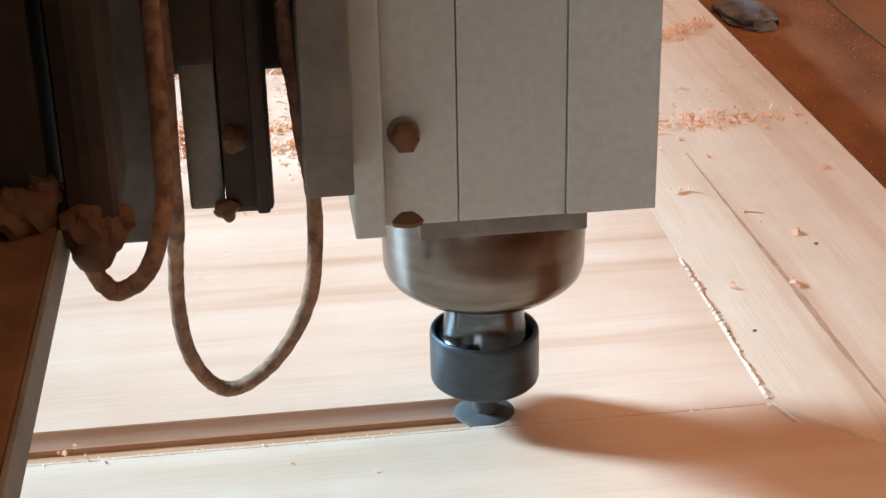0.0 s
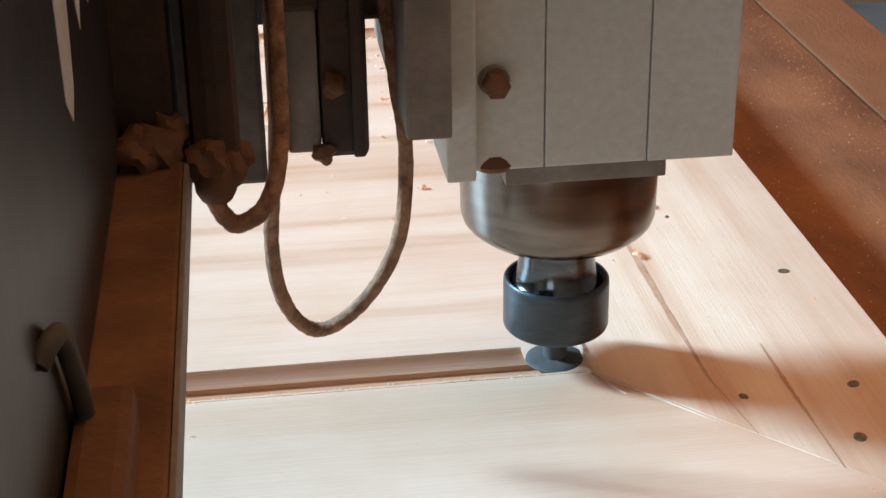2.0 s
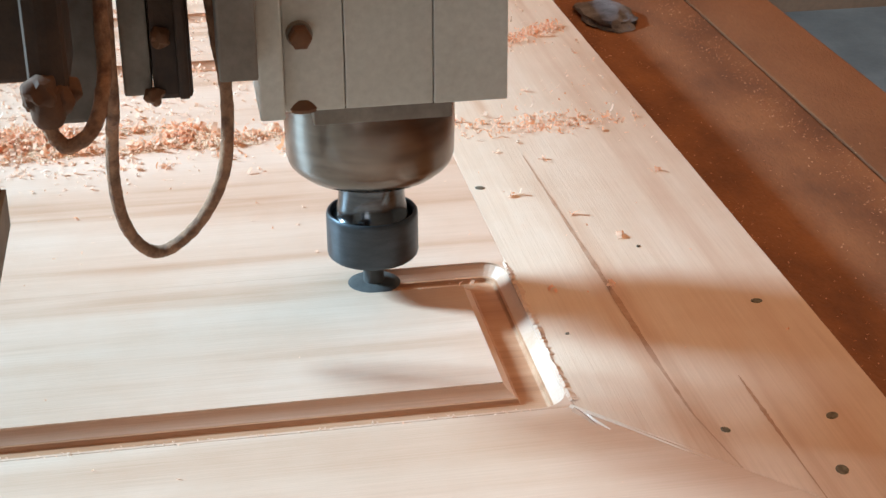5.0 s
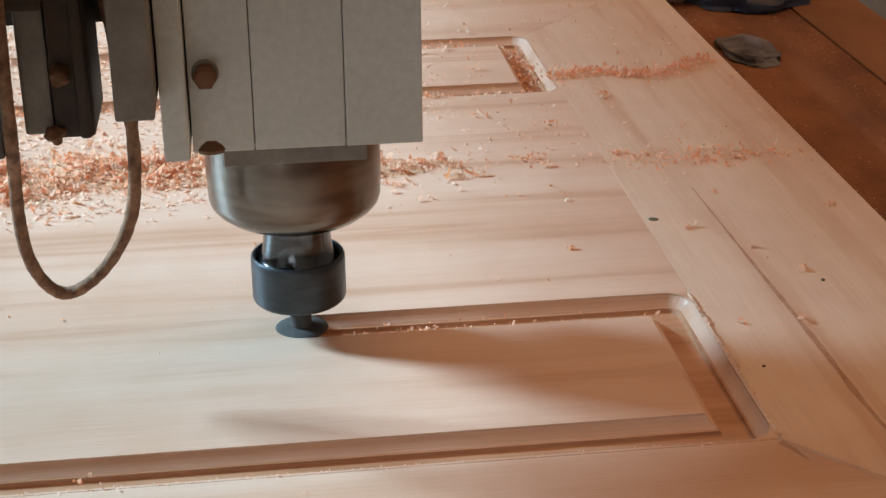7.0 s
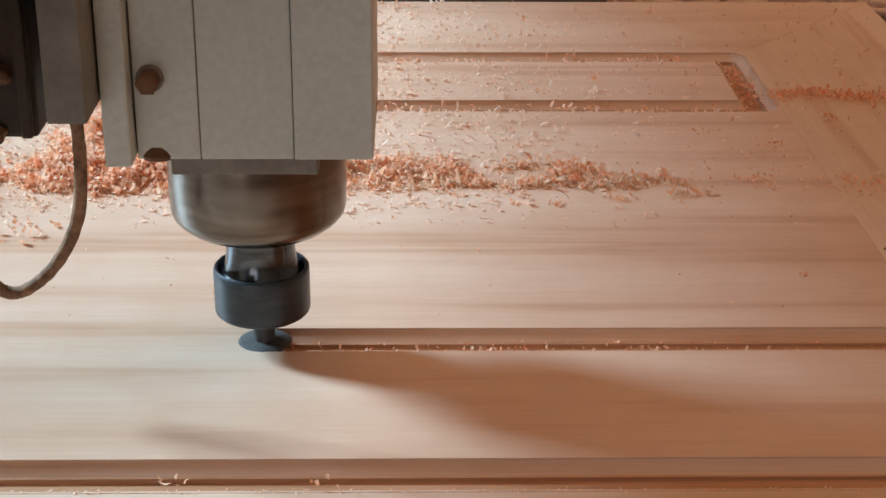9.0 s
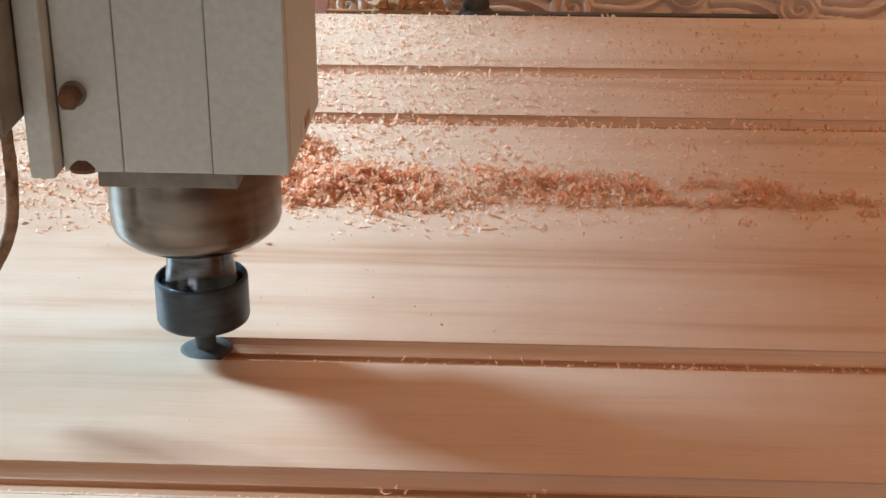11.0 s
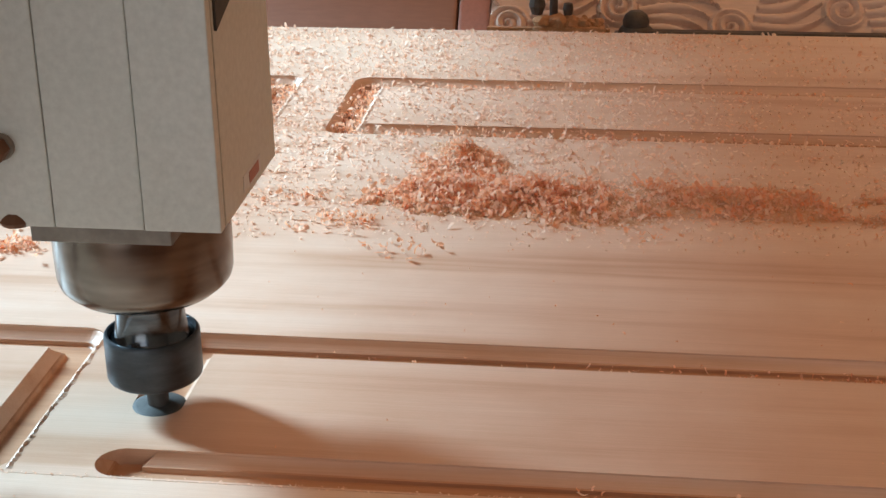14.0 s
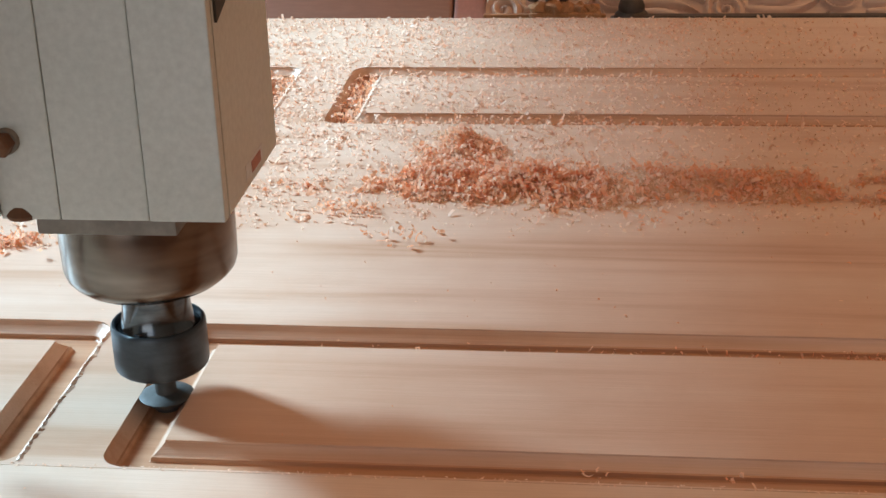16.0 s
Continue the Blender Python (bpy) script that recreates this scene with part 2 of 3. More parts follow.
# ---- the room ----
# unseen enclosure, added for bounced light and reflections in the steel
def room():
    def wall(name, *b):
        tagged(part(name, boxed(*b), WALL), kind="structure")

    tagged(part("floor", boxed(-4.5, 3.0, -1.6, 3.4, -1.0, -0.9), FLOOR), kind="structure")
    tagged(part("ceiling", boxed(-4.6, 3.1, -1.7, 3.5, 3.6, 3.7), CEIL), kind="structure")
    wall("wall_north", -4.6, 3.1, 3.4, 3.5, -0.9, 3.6)
    # gap left in this wall for the added front fill
    bm = boxed(-4.6, -1.65, -1.7, -1.6, -0.9, 3.6)
    box(bm, -0.45, 3.1, -1.7, -1.6, -0.9, 3.6)
    box(bm, -1.65, -0.45, -1.7, -1.6, 1.2, 3.6)
    tagged(part("wall_south", bm, WALL), kind="structure")
    wall("wall_east", 3.0, 3.1, -1.6, 3.4, -0.9, 3.6)
    bm = boxed(-4.6, -4.5, -1.6, 1.3, -0.9, 3.6)
    box(bm, -4.6, -4.5, 2.8, 3.4, -0.9, 3.6)
    box(bm, -4.6, -4.5, 1.3, 2.8, -0.9, 1.95)
    box(bm, -4.6, -4.5, 1.3, 2.8, 3.3, 3.6)
    tagged(part("wall_west", bm, WALL), kind="structure")


room()

# ---- machine bed ----
BED_Z = -0.040


def machine_bed():
    bed = thing("machine_bed", "brown dust-covered wooden spoilboard bed of a router", "machine bed")
    part("bed_board", boxed(-2.2, 0.2972, -0.55, 1.02, BED_Z - 0.018, BED_Z, bevel=0.0015), MDF, bed)
    part("bed_board", boxed(0.2988, 0.372, -0.55, 1.02, BED_Z - 0.018, BED_Z + 0.0006, bevel=0.002), MDF_PALE, bed, "paler brown board")
    part("bed_frame", boxed(-2.2, 0.36, -0.5, 1.0, BED_Z - 0.16, BED_Z - 0.0185), DARK_IRON, bed)
    for x in (-2.0, 0.2):
        for y in (-0.4, 0.9):
            part("leg", boxed(x - 0.05, x + 0.05, y - 0.05, y + 0.05, -0.9, BED_Z - 0.161), DARK_IRON, bed)
    return bed


machine_bed()

# ---- the door leaf with its cut mouldings ----
HW = 0.013          # half the width of the cut
XL, XR, YN, YF = -0.587, -0.010, 0.0115, 0.1405   # centre line of the moulding being cut
PX0, PX1, PY0, PY1 = -1.90, 0.0045, -0.0030, 0.6550
LEAF = (-2.03, 0.1465, -0.158, 0.811)
# depth of the cut by the distance from the cutter's axis
CUT = [(0.0, -0.0088), (0.0058, -0.0088), (0.0066, -0.0083), (0.0070, -0.0064), (0.0080, -0.0060), (0.0096, -0.0046), (0.0112, -0.0031), (0.0122, -0.0019), (0.0127, -0.0013), (0.0130, -0.0011), (0.0130, 0.0)]


def ring_at(xl, xr, yn, yf, s, n=7):
    """A loop at the distance s outside (or inside) the centre line, round outside corners."""
    pts = []
    for cx, cy, a0 in ((xr, yn, -90), (xr, yf, 0), (xl, yf, 90), (xl, yn, 180)):
        for k in range(n):
            a = radians(a0 + 90 * k / (n - 1))
            if s > 0:
                pts.append((cx + s * math.cos(a), cy + s * math.sin(a)))
            else:
                sx = 1 if cx == xr else -1
                sy = 1 if cy == yf else -1
                pts.append((cx + s * sx, cy + s * sy))
    return pts


MOULDS = [(XL, XR, YN, YF), (-1.230, -0.653, YN, YF), (-1.873, -1.296, YN, YF),
          (-0.577, -0.010, 0.516, 0.639), (-1.214, -0.647, 0.516, 0.639), (-1.863, -1.284, 0.516, 0.639)]


def panel_mesh():
    verts, faces = [], []

    def add(p, z):
        verts.append((p[0], p[1], z))
        return len(verts) - 1

    holes, cut = [], set()
    for m in MOULDS:
        levels = [(s, z) for s, z in reversed(CUT)] + [(-s, z) for s, z in CUT[1:]]
        loops = [[add(p, z) for p in ring_at(*m, s)] for s, z in levels]
        for (a, b), (la, lb) in zip(zip(loops, loops[1:]), zip(levels, levels[1:])):
            for k in range(len(a)):
                j = (k + 1) % len(a)
                # the deepest faces get the colour with groove shade in it
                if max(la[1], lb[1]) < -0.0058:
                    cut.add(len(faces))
                faces.append((a[k], a[j], b[j], b[k]))
        faces.append(tuple(loops[-1][i] for i in (0, 7, 14, 21)))
        holes.append(loops[0])
    outer = [add(p, 0) for p in ((PX0, PY0), (PX1, PY0), (PX1, PY1), (PX0, PY1))]
    polys = [outer] + [h[::-1] for h in holes]
    flat = [i for p in polys for i in p]
    from mathutils.geometry import tessellate_polygon
    for t in tessellate_polygon([[Vector(verts[i]) for i in p] for p in polys]):
        faces.append(tuple(flat[i] for i in t))
    low = [add((verts[i][0], verts[i][1]), -0.0385) for i in outer]
    for k in range(4):
        j = (k + 1) % 4
        faces.append((outer[k], outer[j], low[j], low[k]))
    faces.append(tuple(low[::-1]))
    me = bpy.data.meshes.new("panel")
    me.from_pydata(verts, [], faces)
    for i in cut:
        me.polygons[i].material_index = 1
    bm = bmesh.new()
    bm.from_mesh(me)
    bmesh.ops.remove_doubles(bm, verts=bm.verts, dist=1e-6)
    bmesh.ops.dissolve_degenerate(bm, edges=bm.edges, dist=1e-6)
    bpy.data.meshes.remove(me)
    return bm


def prism(poly, z0, z1, bevel=0.0):
    bm = bmesh.new()
    vs = [bm.verts.new((x, y, z0)) for x, y in poly]
    f = bm.faces.new(vs)
    r = bmesh.ops.extrude_face_region(bm, geom=[f])
    top = [g for g in r["geom"] if isinstance(g, bmesh.types.BMVert)]
    bmesh.ops.translate(bm, verts=top, vec=(0, 0, z1 - z0))
    if bevel:
        es = [e for e in bm.edges if all(abs(v.co.z - z1) < 1e-6 for v in e.verts)]
        bmesh.ops.bevel(bm, geom=es, offset=bevel, segments=1, affect="EDGES")
    return bm


def waste(length, along, sign, top=-0.00003, square=False, last=False, limit=None, half=0):
    """Waste wood before the cutter, whose axis is the origin: hollow to the cutter's round, and as hollow (or square) at its far end."""
    bm = bmesh.new()
    w, n = HW + 0.0004, 18
    rows = []
    for k in range(n + 1):
        o = -w + 2 * w * k / n
        hollow = math.sqrt(max(HW * HW - o * o, 0.0))
        low = float(np.interp(abs(o), [c[0] for c in CUT[:-1]], [c[1] for c in CUT[:-1]])) if abs(o) < HW else -0.0008
        ends = (sign * hollow, sign * length if square else sign * (hollow + length + (0.0016 if last else 0.0)))
        if limit is not None:
            ends = tuple(sign * min(abs(e), max(limit - (hollow if o < 0 else HW), 0.0)) for e in ends)
        rows.append([bm.verts.new((u, o, z) if along == "x" else (o, u, z)) for u in ends for z in (top, low)])
    for a, c in zip(rows, rows[1:]):
        if half and half * (a[0].co + c[0].co)[0 if along == "y" else 1] < 0:
            continue
        if (a[0].co - a[2].co).length < 1e-6 and (c[0].co - c[2].co).length < 1e-6:
            continue
        bm.faces.new((a[0], a[2], c[2], c[0]))
        bm.faces.new((a[1], a[3], c[3], c[1]))
        bm.faces.new((a[0], a[1], c[1], c[0]))
        bm.faces.new((a[2], a[3], c[3], c[2]))
    for r in (rows[0], rows[-1]):
        if (r[0].co - r[2].co).length > 1e-6 and half * r[0].co[0 if along == "y" else 1] >= 0:
            bm.faces.new((r[0], r[1], r[3], r[2]))
    bmesh.ops.delete(bm, geom=[v for v in bm.verts if not v.link_faces], context="VERTS")
    return bm


WASTE = {}


def door_leaf():
    leaf = thing("door_leaf", "pale pine door leaf lying flat, mouldings partly cut", "door leaf")
    part("panel", panel_mesh(), [PINE_X, PINE_CUT_SHADED], leaf, "pale pine panel with routed rectangular mouldings")
    x0, x1, y0, y1 = LEAF
    g = 0.00010
    part("rail", prism([(x0, y0), (x1, y0), (PX1 + g, PY0 - g), (PX0 - g, PY0 - g)], -0.0385, 0, 0.0003), PINE_RAIL, leaf)
    part("rail", prism([(x0, y1), (PX0 - g, PY1 + g), (PX1 + g, PY1 + g), (x1, y1)], -0.0385, 0, 0.0003), PINE_RAIL, leaf)
    part("stile", prism([(x1, y0 + 2 * g), (x1, y1 - 2 * g), (PX1 + g, PY1 - g), (PX1 + g, PY0 + g)], -0.0385, 0, 0.0003), PINE_Y, leaf)
    part("stile", prism([(x0, y0 + 2 * g), (PX0 - g, PY0 + g), (PX0 - g, PY1 - g), (x0, y1 - 2 * g)], -0.0385, 0, 0.0003), PINE_Y, leaf)
    for k, (x, y, r) in enumerate(((0.122, 0.082, 0.0034), (0.116, -0.032, 0.0036), (0.103, -0.0745, 0.0040), (0.065, -0.035, 0.0027), (0.011, 0.254, 0.0034), (0.018, 0.065, 0.0012), (0.081, 0.157, 0.0016))):
        n = part("nail", lathe([(0.0, 0.0004), (r * 0.6, 0.0006), (r * 0.78, 0.0003), (r * 0.78, -0.0003)], 14), NAIL, leaf)
        n.matrix_basis = pose(x, y, 0, 0, 0, 40 * k) @ Matrix.Diagonal((1.15, 0.9, 1, 1))
    # reddish resin streaks in the stile
    def streak(pts, w):
        bm = bmesh.new()
        rng = random.Random(len(pts) + int(1000 * w))
        left, right = [], []
        n = 46
        for k in range(n + 1):
            u = k / n * (len(pts) - 1)
            i = min(int(u), len(pts) - 2)
            p = Vector(pts[i]).lerp(Vector(pts[i + 1]), u - i)
            h = w * (0.25 + 0.75 * math.sin(math.pi * min(k / n * 1.25, 1.0) ** 1.2)) * rng.uniform(0.6, 1.1) * 0.5
            h = max(h, 0.0003)
            left.append(bm.verts.new((p.x - h, p.y, 0.00025)))
            right.append(bm.verts.new((p.x + h, p.y, 0.00025)))
        for k in range(n):
            bm.faces.new((left[k], right[k], right[k + 1], left[k + 1]))
        return bm

    part("resin_streak", streak([(0.0475, 0.30), (0.050, 0.18), (0.052, 0.099), (0.053, 0.031), (0.055, -0.020), (0.062, -0.066)], 0.0036), RESIN, leaf)
    part("resin_streak", streak([(0.0868, 0.01), (0.0872, -0.028), (0.0885, -0.096)], 0.0024), RESIN, leaf)
    # pale splinter raised along the mitre, and the small piece torn out beside it
    def sliver(pts, w):
        bm = bmesh.new()
        d = (Vector(pts[-1]) - Vector(pts[0])).normalized()
        side = Vector((-d.y, d.x))
        rows = []
        for k, q in enumerate(pts):
            h = w * (1 - 0.8 * k / (len(pts) - 1)) * 0.5
            rows.append([bm.verts.new((*(Vector(q) - side * h), 0.0001)), bm.verts.new((*Vector(q), 0.0012 * (1 - 0.7 * k / (len(pts) - 1)))), bm.verts.new((*(Vector(q) + side * h), 0.0001))])
        for a, c in zip(rows, rows[1:]):
            bm.faces.new((a[0], a[1], c[1], c[0]))
            bm.faces.new((a[1], a[2], c[2], c[1]))
        return bm

    part("splinter", sliver([(0.0025, -0.0030), (0.011, -0.0120), (0.023, -0.0255), (0.036, -0.0405), (0.049, -0.0555)], 0.0020), PINE_Y, leaf)
    part("splinter", sliver([(0.0072, -0.0100), (0.0112, -0.0185), (0.0150, -0.0255)], 0.0024), PINE_Y, leaf)
    part("torn_notch", sliver([(0.0035, -0.0060), (0.0070, -0.0130), (0.0105, -0.0225)], 0.0042), RESIN, leaf)
    # waste not yet cut away: it gives way just before the cutter
    WASTE["near"] = part("uncut_wood", waste(0.1252, "x", 1, -0.00002, True), PINE_X, leaf)
    WASTE["right"] = part("uncut_wood", waste(YF + HW - YN, "y", 1, -0.000035, True), PINE_X, leaf)
    WASTE["far"], WASTE["left"] = [], []
    edge, k = XR, 0
    while edge > XL + 1e-6:
        ln = min(0.0240, edge - XL)
        WASTE["far"].append((part("uncut_wood", waste(ln, "x", -1, -0.0000105 - 0.000002 * max(24 - k, 0), False, edge - ln < XL + 1e-6), PINE_X, leaf), edge))
        edge, k = edge - ln, k + 1
    edge, k = YF, 0
    while edge > YN + 1e-6:
        ln = min(0.0086, edge - YN)
        for half in ((0,) if edge - YN > 2.3 * HW else (-1, 1)):
            bm = waste(ln, "y", -1, -0.00002 - 0.000001 * k, limit=edge - YN, half=half)
            if len(bm.faces):
                WASTE["left"].append((part("uncut_wood", bm, PINE_X, leaf), edge))
        edge, k = edge - ln, k + 1
    return leaf


door_leaf()
# ---- the router ----
def clump(x, y, z, q, seed):
    """A lump of caked dust about q in radius."""
    bm = bmesh.new()
    for v in bmesh.ops.create_icosphere(bm, subdivisions=3, radius=1)["verts"]:
        n = noise.noise((v.co.x * 1.6 + 7 * seed, v.co.y * 1.6, v.co.z * 1.6)) * 0.42 + noise.noise((v.co.x * 5 + seed, v.co.y * 5, v.co.z * 5)) * 0.12
        v.co = Vector((x, y, z)) + v.co * q * (1 + n)
    return bm


def spindle_carriage():
    c = thing("router_carriage", "cream-painted router head with steel nose, black collet nut and cable", "router head")
    part("housing", boxed(-0.0455, 0.0570, -0.0560, 0.0410, 0.1212, 0.62, bevel=0.001), SEAM, c, "dark core behind cream panels")
    for x0, x1 in ((-0.0458, -0.01835), (-0.0180, 0.0226), (0.0229, 0.0575)):
        part("front_panel", boxed(x0, x1, -0.0615 if x0 < 0 else -0.0621, -0.0550, 0.1200, 0.625, bevel=0.0008), PAINT, c)
    part("side_panel", boxed(0.0550, 0.0577, -0.0543, 0.0415, 0.1203, 0.625, bevel=0.0008), PAINT, c)
    part("bottom_plate", boxed(-0.0452, 0.0545, -0.0545, 0.0405, 0.1188, 0.1206, bevel=0.0004), PAINT, c)
    part("flange_plate", boxed(-0.0580, -0.0466, -0.0735, 0.0300, 0.1207, 0.62, bevel=0.0012), PAINT, c)
    part("mounting_plate", boxed(-0.0755, -0.0590, -0.0990, 0.0300, 0.1490, 0.62, bevel=0.0012), PAINT_DUSTY, c, "dusty grey mounting plate")
    # bolt with its washer on the front
    bm = lathe([(0.0, 0.0125), (0.0042, 0.0120), (0.0052, 0.0108), (0.0052, 0.0030), (0.0, 0.0040)], 6)
    bmesh.ops.transform(bm, matrix=pose(-0.0382, -0.0606, 0.1575, 90, 0, 0), verts=bm.verts)
    bolt = part("bolt", bm, RUST_DUST, c, "brown dusty bolt head")
    bm = lathe([(0.0, 0.0041), (0.0056, 0.0041), (0.0060, 0.0034), (0.0060, 0.0006), (0.0, 0.0006)], 24)
    bmesh.ops.transform(bm, matrix=pose(-0.0382, -0.0606, 0.1575, 90, 0, 0), verts=bm.verts)
    part("washer", bm, PAINT_DUSTY, bolt, "dusty grey washer", True)
    part("dust_clump", lathe([(0.0, 0.1265), (0.006, 0.1255), (0.0085, 0.1215), (0.0075, 0.1195), (0.0, 0.1190)], 14, (-0.0375, -0.0560)), RUST_DUST, c, "clump of brown dust")
    part("collar_plate", boxed(-0.0325, 0.0325, -0.0556, 0.0350, 0.1105, 0.1186, bevel=0.0008), PAINT_DUSTY, c, "grey steel collar plate")
    nose = [(0.0, 0.1186), (0.0418, 0.1186), (0.0430, 0.1100), (0.0430, 0.0890), (0.0426, 0.0752), (0.0416, 0.0718), (0.0397, 0.0694), (0.0357, 0.0661), (0.0300, 0.0634), (0.0230, 0.0617), (0.0, 0.0615)]
    part("nose", lathe(nose, 72), STEEL, c, "turned steel spindle nose", True)
    neck = [(0.0, 0.0645), (0.0182, 0.0645), (0.0182, 0.0600), (0.0174, 0.0570), (0.0170, 0.0520), (0.0174, 0.0470), (0.0184, 0.0430), (0.0200, 0.0400), (0.0212, 0.0392), (0.0212, 0.0330), (0.0, 0.0330)]
    part("neck", lathe(neck, 56), NECK_STEEL, c, "polished steel neck", True)
    nut = [(0.0210, 0.0360), (0.0214, 0.0412), (0.0219, 0.0420), (0.0229, 0.0420), (0.0236, 0.0411), (0.0238, 0.0396), (0.0238, 0.0196), (0.0234, 0.0182), (0.0224, 0.0172), (0.0170, 0.0166), (0.0, 0.0164)]
    part("collet_nut", lathe(nut, 72), BLACK_STEEL, c, "blackened steel collet nut", True)
    shank = part("shank", lathe([(0.0, 0.0180), (0.0055, 0.0178), (0.0055, 0.0010), (0.0, 0.0008)], 28), CUTTER, c, "grey steel cutter shank", True)
    cut = [(0.0, 0.0014), (0.0058, 0.0012), (0.0104, 0.0004), (0.0136, -0.0001), (0.0140, -0.0004), (0.0126, -0.0014), (0.0096, -0.0042), (0.0070, -0.0060), (0.0064, -0.0080), (0.0054, -0.0086), (0.0, -0.0086)]
    part("cutter_head", lathe(cut, 40), CUTTER, shank, "grey moulding cutter head", True)
    # guide columns beside the plate
    part("guide_column", boxed(-0.1040, -0.0866, -0.0690, -0.0200, 0.1325, 0.62, bevel=0.0025), DARK_IRON, c)
    part("guide_column", boxed(-0.0930, -0.0880, -0.0735, -0.0680, 0.1335, 0.62, bevel=0.0015), DARK_IRON, c)
    part("guide_strip", boxed(-0.1170, -0.1045, -0.0665, -0.0250, 0.1340, 0.215, bevel=0.0015), PAINT_DUSTY, c, "pale dusty strip")
    part("guide_block", boxed(-0.1210, -0.1035, -0.0720, -0.0240, 0.190, 0.62, bevel=0.003), DARK_IRON, c)
    part("back_plate", boxed(-0.1500, -0.0600, -0.0190, 0.0300, 0.1700, 0.62, bevel=0.002), DARK_IRON, c)
    part("dusty_plate", boxed(-0.1520, -0.1255, -0.0760, -0.0560, 0.1265, 0.62, bevel=0.002), PAINT_DIRTY, c, "soiled grey plate")
    part("screw_end", lathe([(0.0, 0.1720), (0.0045, 0.1712), (0.0064, 0.1680), (0.0070, 0.1630), (0.0066, 0.1590), (0.0050, 0.1560), (0.0028, 0.1543), (0.0, 0.1538)], 20, (-0.1425, -0.1560)), RUST_DUST, c, "dusty screw end", True)
    part("bracket", boxed(-0.1495, -0.1340, -0.1570, -0.1050, 0.1640, 0.62, bevel=0.006), DARK_IRON, c, "dust-caked dark bracket")
    part("rear_cover", boxed(-0.2000, -0.1525, -0.0800, 0.0300, 0.250, 0.62, bevel=0.003), DARK_IRON, c)
    part("rear_plate", boxed(-0.1680, -0.1400, -0.1040, -0.0860, 0.1560, 0.62, bevel=0.002), DARK_IRON, c)
    for k, (x, y, z, q) in enumerate(((-0.1440, -0.1560, 0.1690, 0.0075), (-0.1390, -0.1545, 0.1660, 0.0060), (-0.1470, -0.1500, 0.1650, 0.0055), (-0.1350, -0.1480, 0.1675, 0.0050), (-0.1040, -0.0700, 0.1350, 0.0040), (-0.0990, -0.0705, 0.1620, 0.0045))):
        part("dust_clump", clump(x, y, z, q, k), RUST_DUST, c, "clump of brown dust", True)
    loop = [(-0.0800, -0.056, 0.300), (-0.0790, -0.056, 0.200), (-0.0765, -0.057, 0.175), (-0.0750, -0.058, 0.157), (-0.0722, -0.058, 0.135), (-0.0727, -0.057, 0.110), (-0.0765, -0.056, 0.088), (-0.0869, -0.055, 0.068),
            (-0.1000, -0.055, 0.0555), (-0.1105, -0.055, 0.0525), (-0.1189, -0.055, 0.0595), (-0.1243, -0.056, 0.074), (-0.1258, -0.057, 0.094), (-0.1240, -0.065, 0.118), (-0.1215, -0.078, 0.150), (-0.1190, -0.082, 0.300)]
    part("cable", tube(loop, 0.0030, 12, 9, 0.06, 3), CABLE, c, "dust-caked grey cable loop", True)
    small = [(-0.1445, -0.156, 0.162), (-0.1425, -0.158, 0.1545), (-0.1400, -0.158, 0.1500), (-0.1360, -0.158, 0.1475), (-0.1275, -0.157, 0.1525), (-0.1225, -0.150, 0.164), (-0.1205, -0.135, 0.185), (-0.1200, -0.120, 0.300)]
    part("cable", tube(small, 0.0030, 12, 9, 0.06, 4), CABLE, c, "dust-caked grey cable loop", True)
    # dark plate and sticker on the right side of the housing
    part("dark_plate", prism_x(0.0577, 0.0590, [(-0.052, 0.208), (-0.052, 0.300), (0.034, 0.300), (0.034, 0.236)]), SEAM, c, "black triangular plate")
    part("sticker", prism_x(0.0577, 0.0580, [(-0.022, 0.1235), (0.010, 0.1235), (0.010, 0.1320), (-0.022, 0.1320)]), WHITE, c, "small white sticker with red mark")
    part("sticker_mark", prism_x(0.0580, 0.0582, [(-0.012, 0.1250), (0.006, 0.1250), (0.006, 0.1305), (-0.012, 0.1305)]), RED, c, "red mark")
    part("paint_chip", boxed(0.0523, 0.0531, -0.0618, -0.0610, 0.1320, 0.1350), SEAM, c, "small dark paint chip")
    return c


def prism_x(x0, x1, poly):
    bm = bmesh.new()
    vs = [bm.verts.new((x0, y, z)) for y, z in poly]
    f = bm.faces.new(vs)
    r = bmesh.ops.extrude_face_region(bm, geom=[f])
    bmesh.ops.translate(bm, verts=[g for g in r["geom"] if isinstance(g, bmesh.types.BMVert)], vec=(x1 - x0, 0, 0))
    return bm


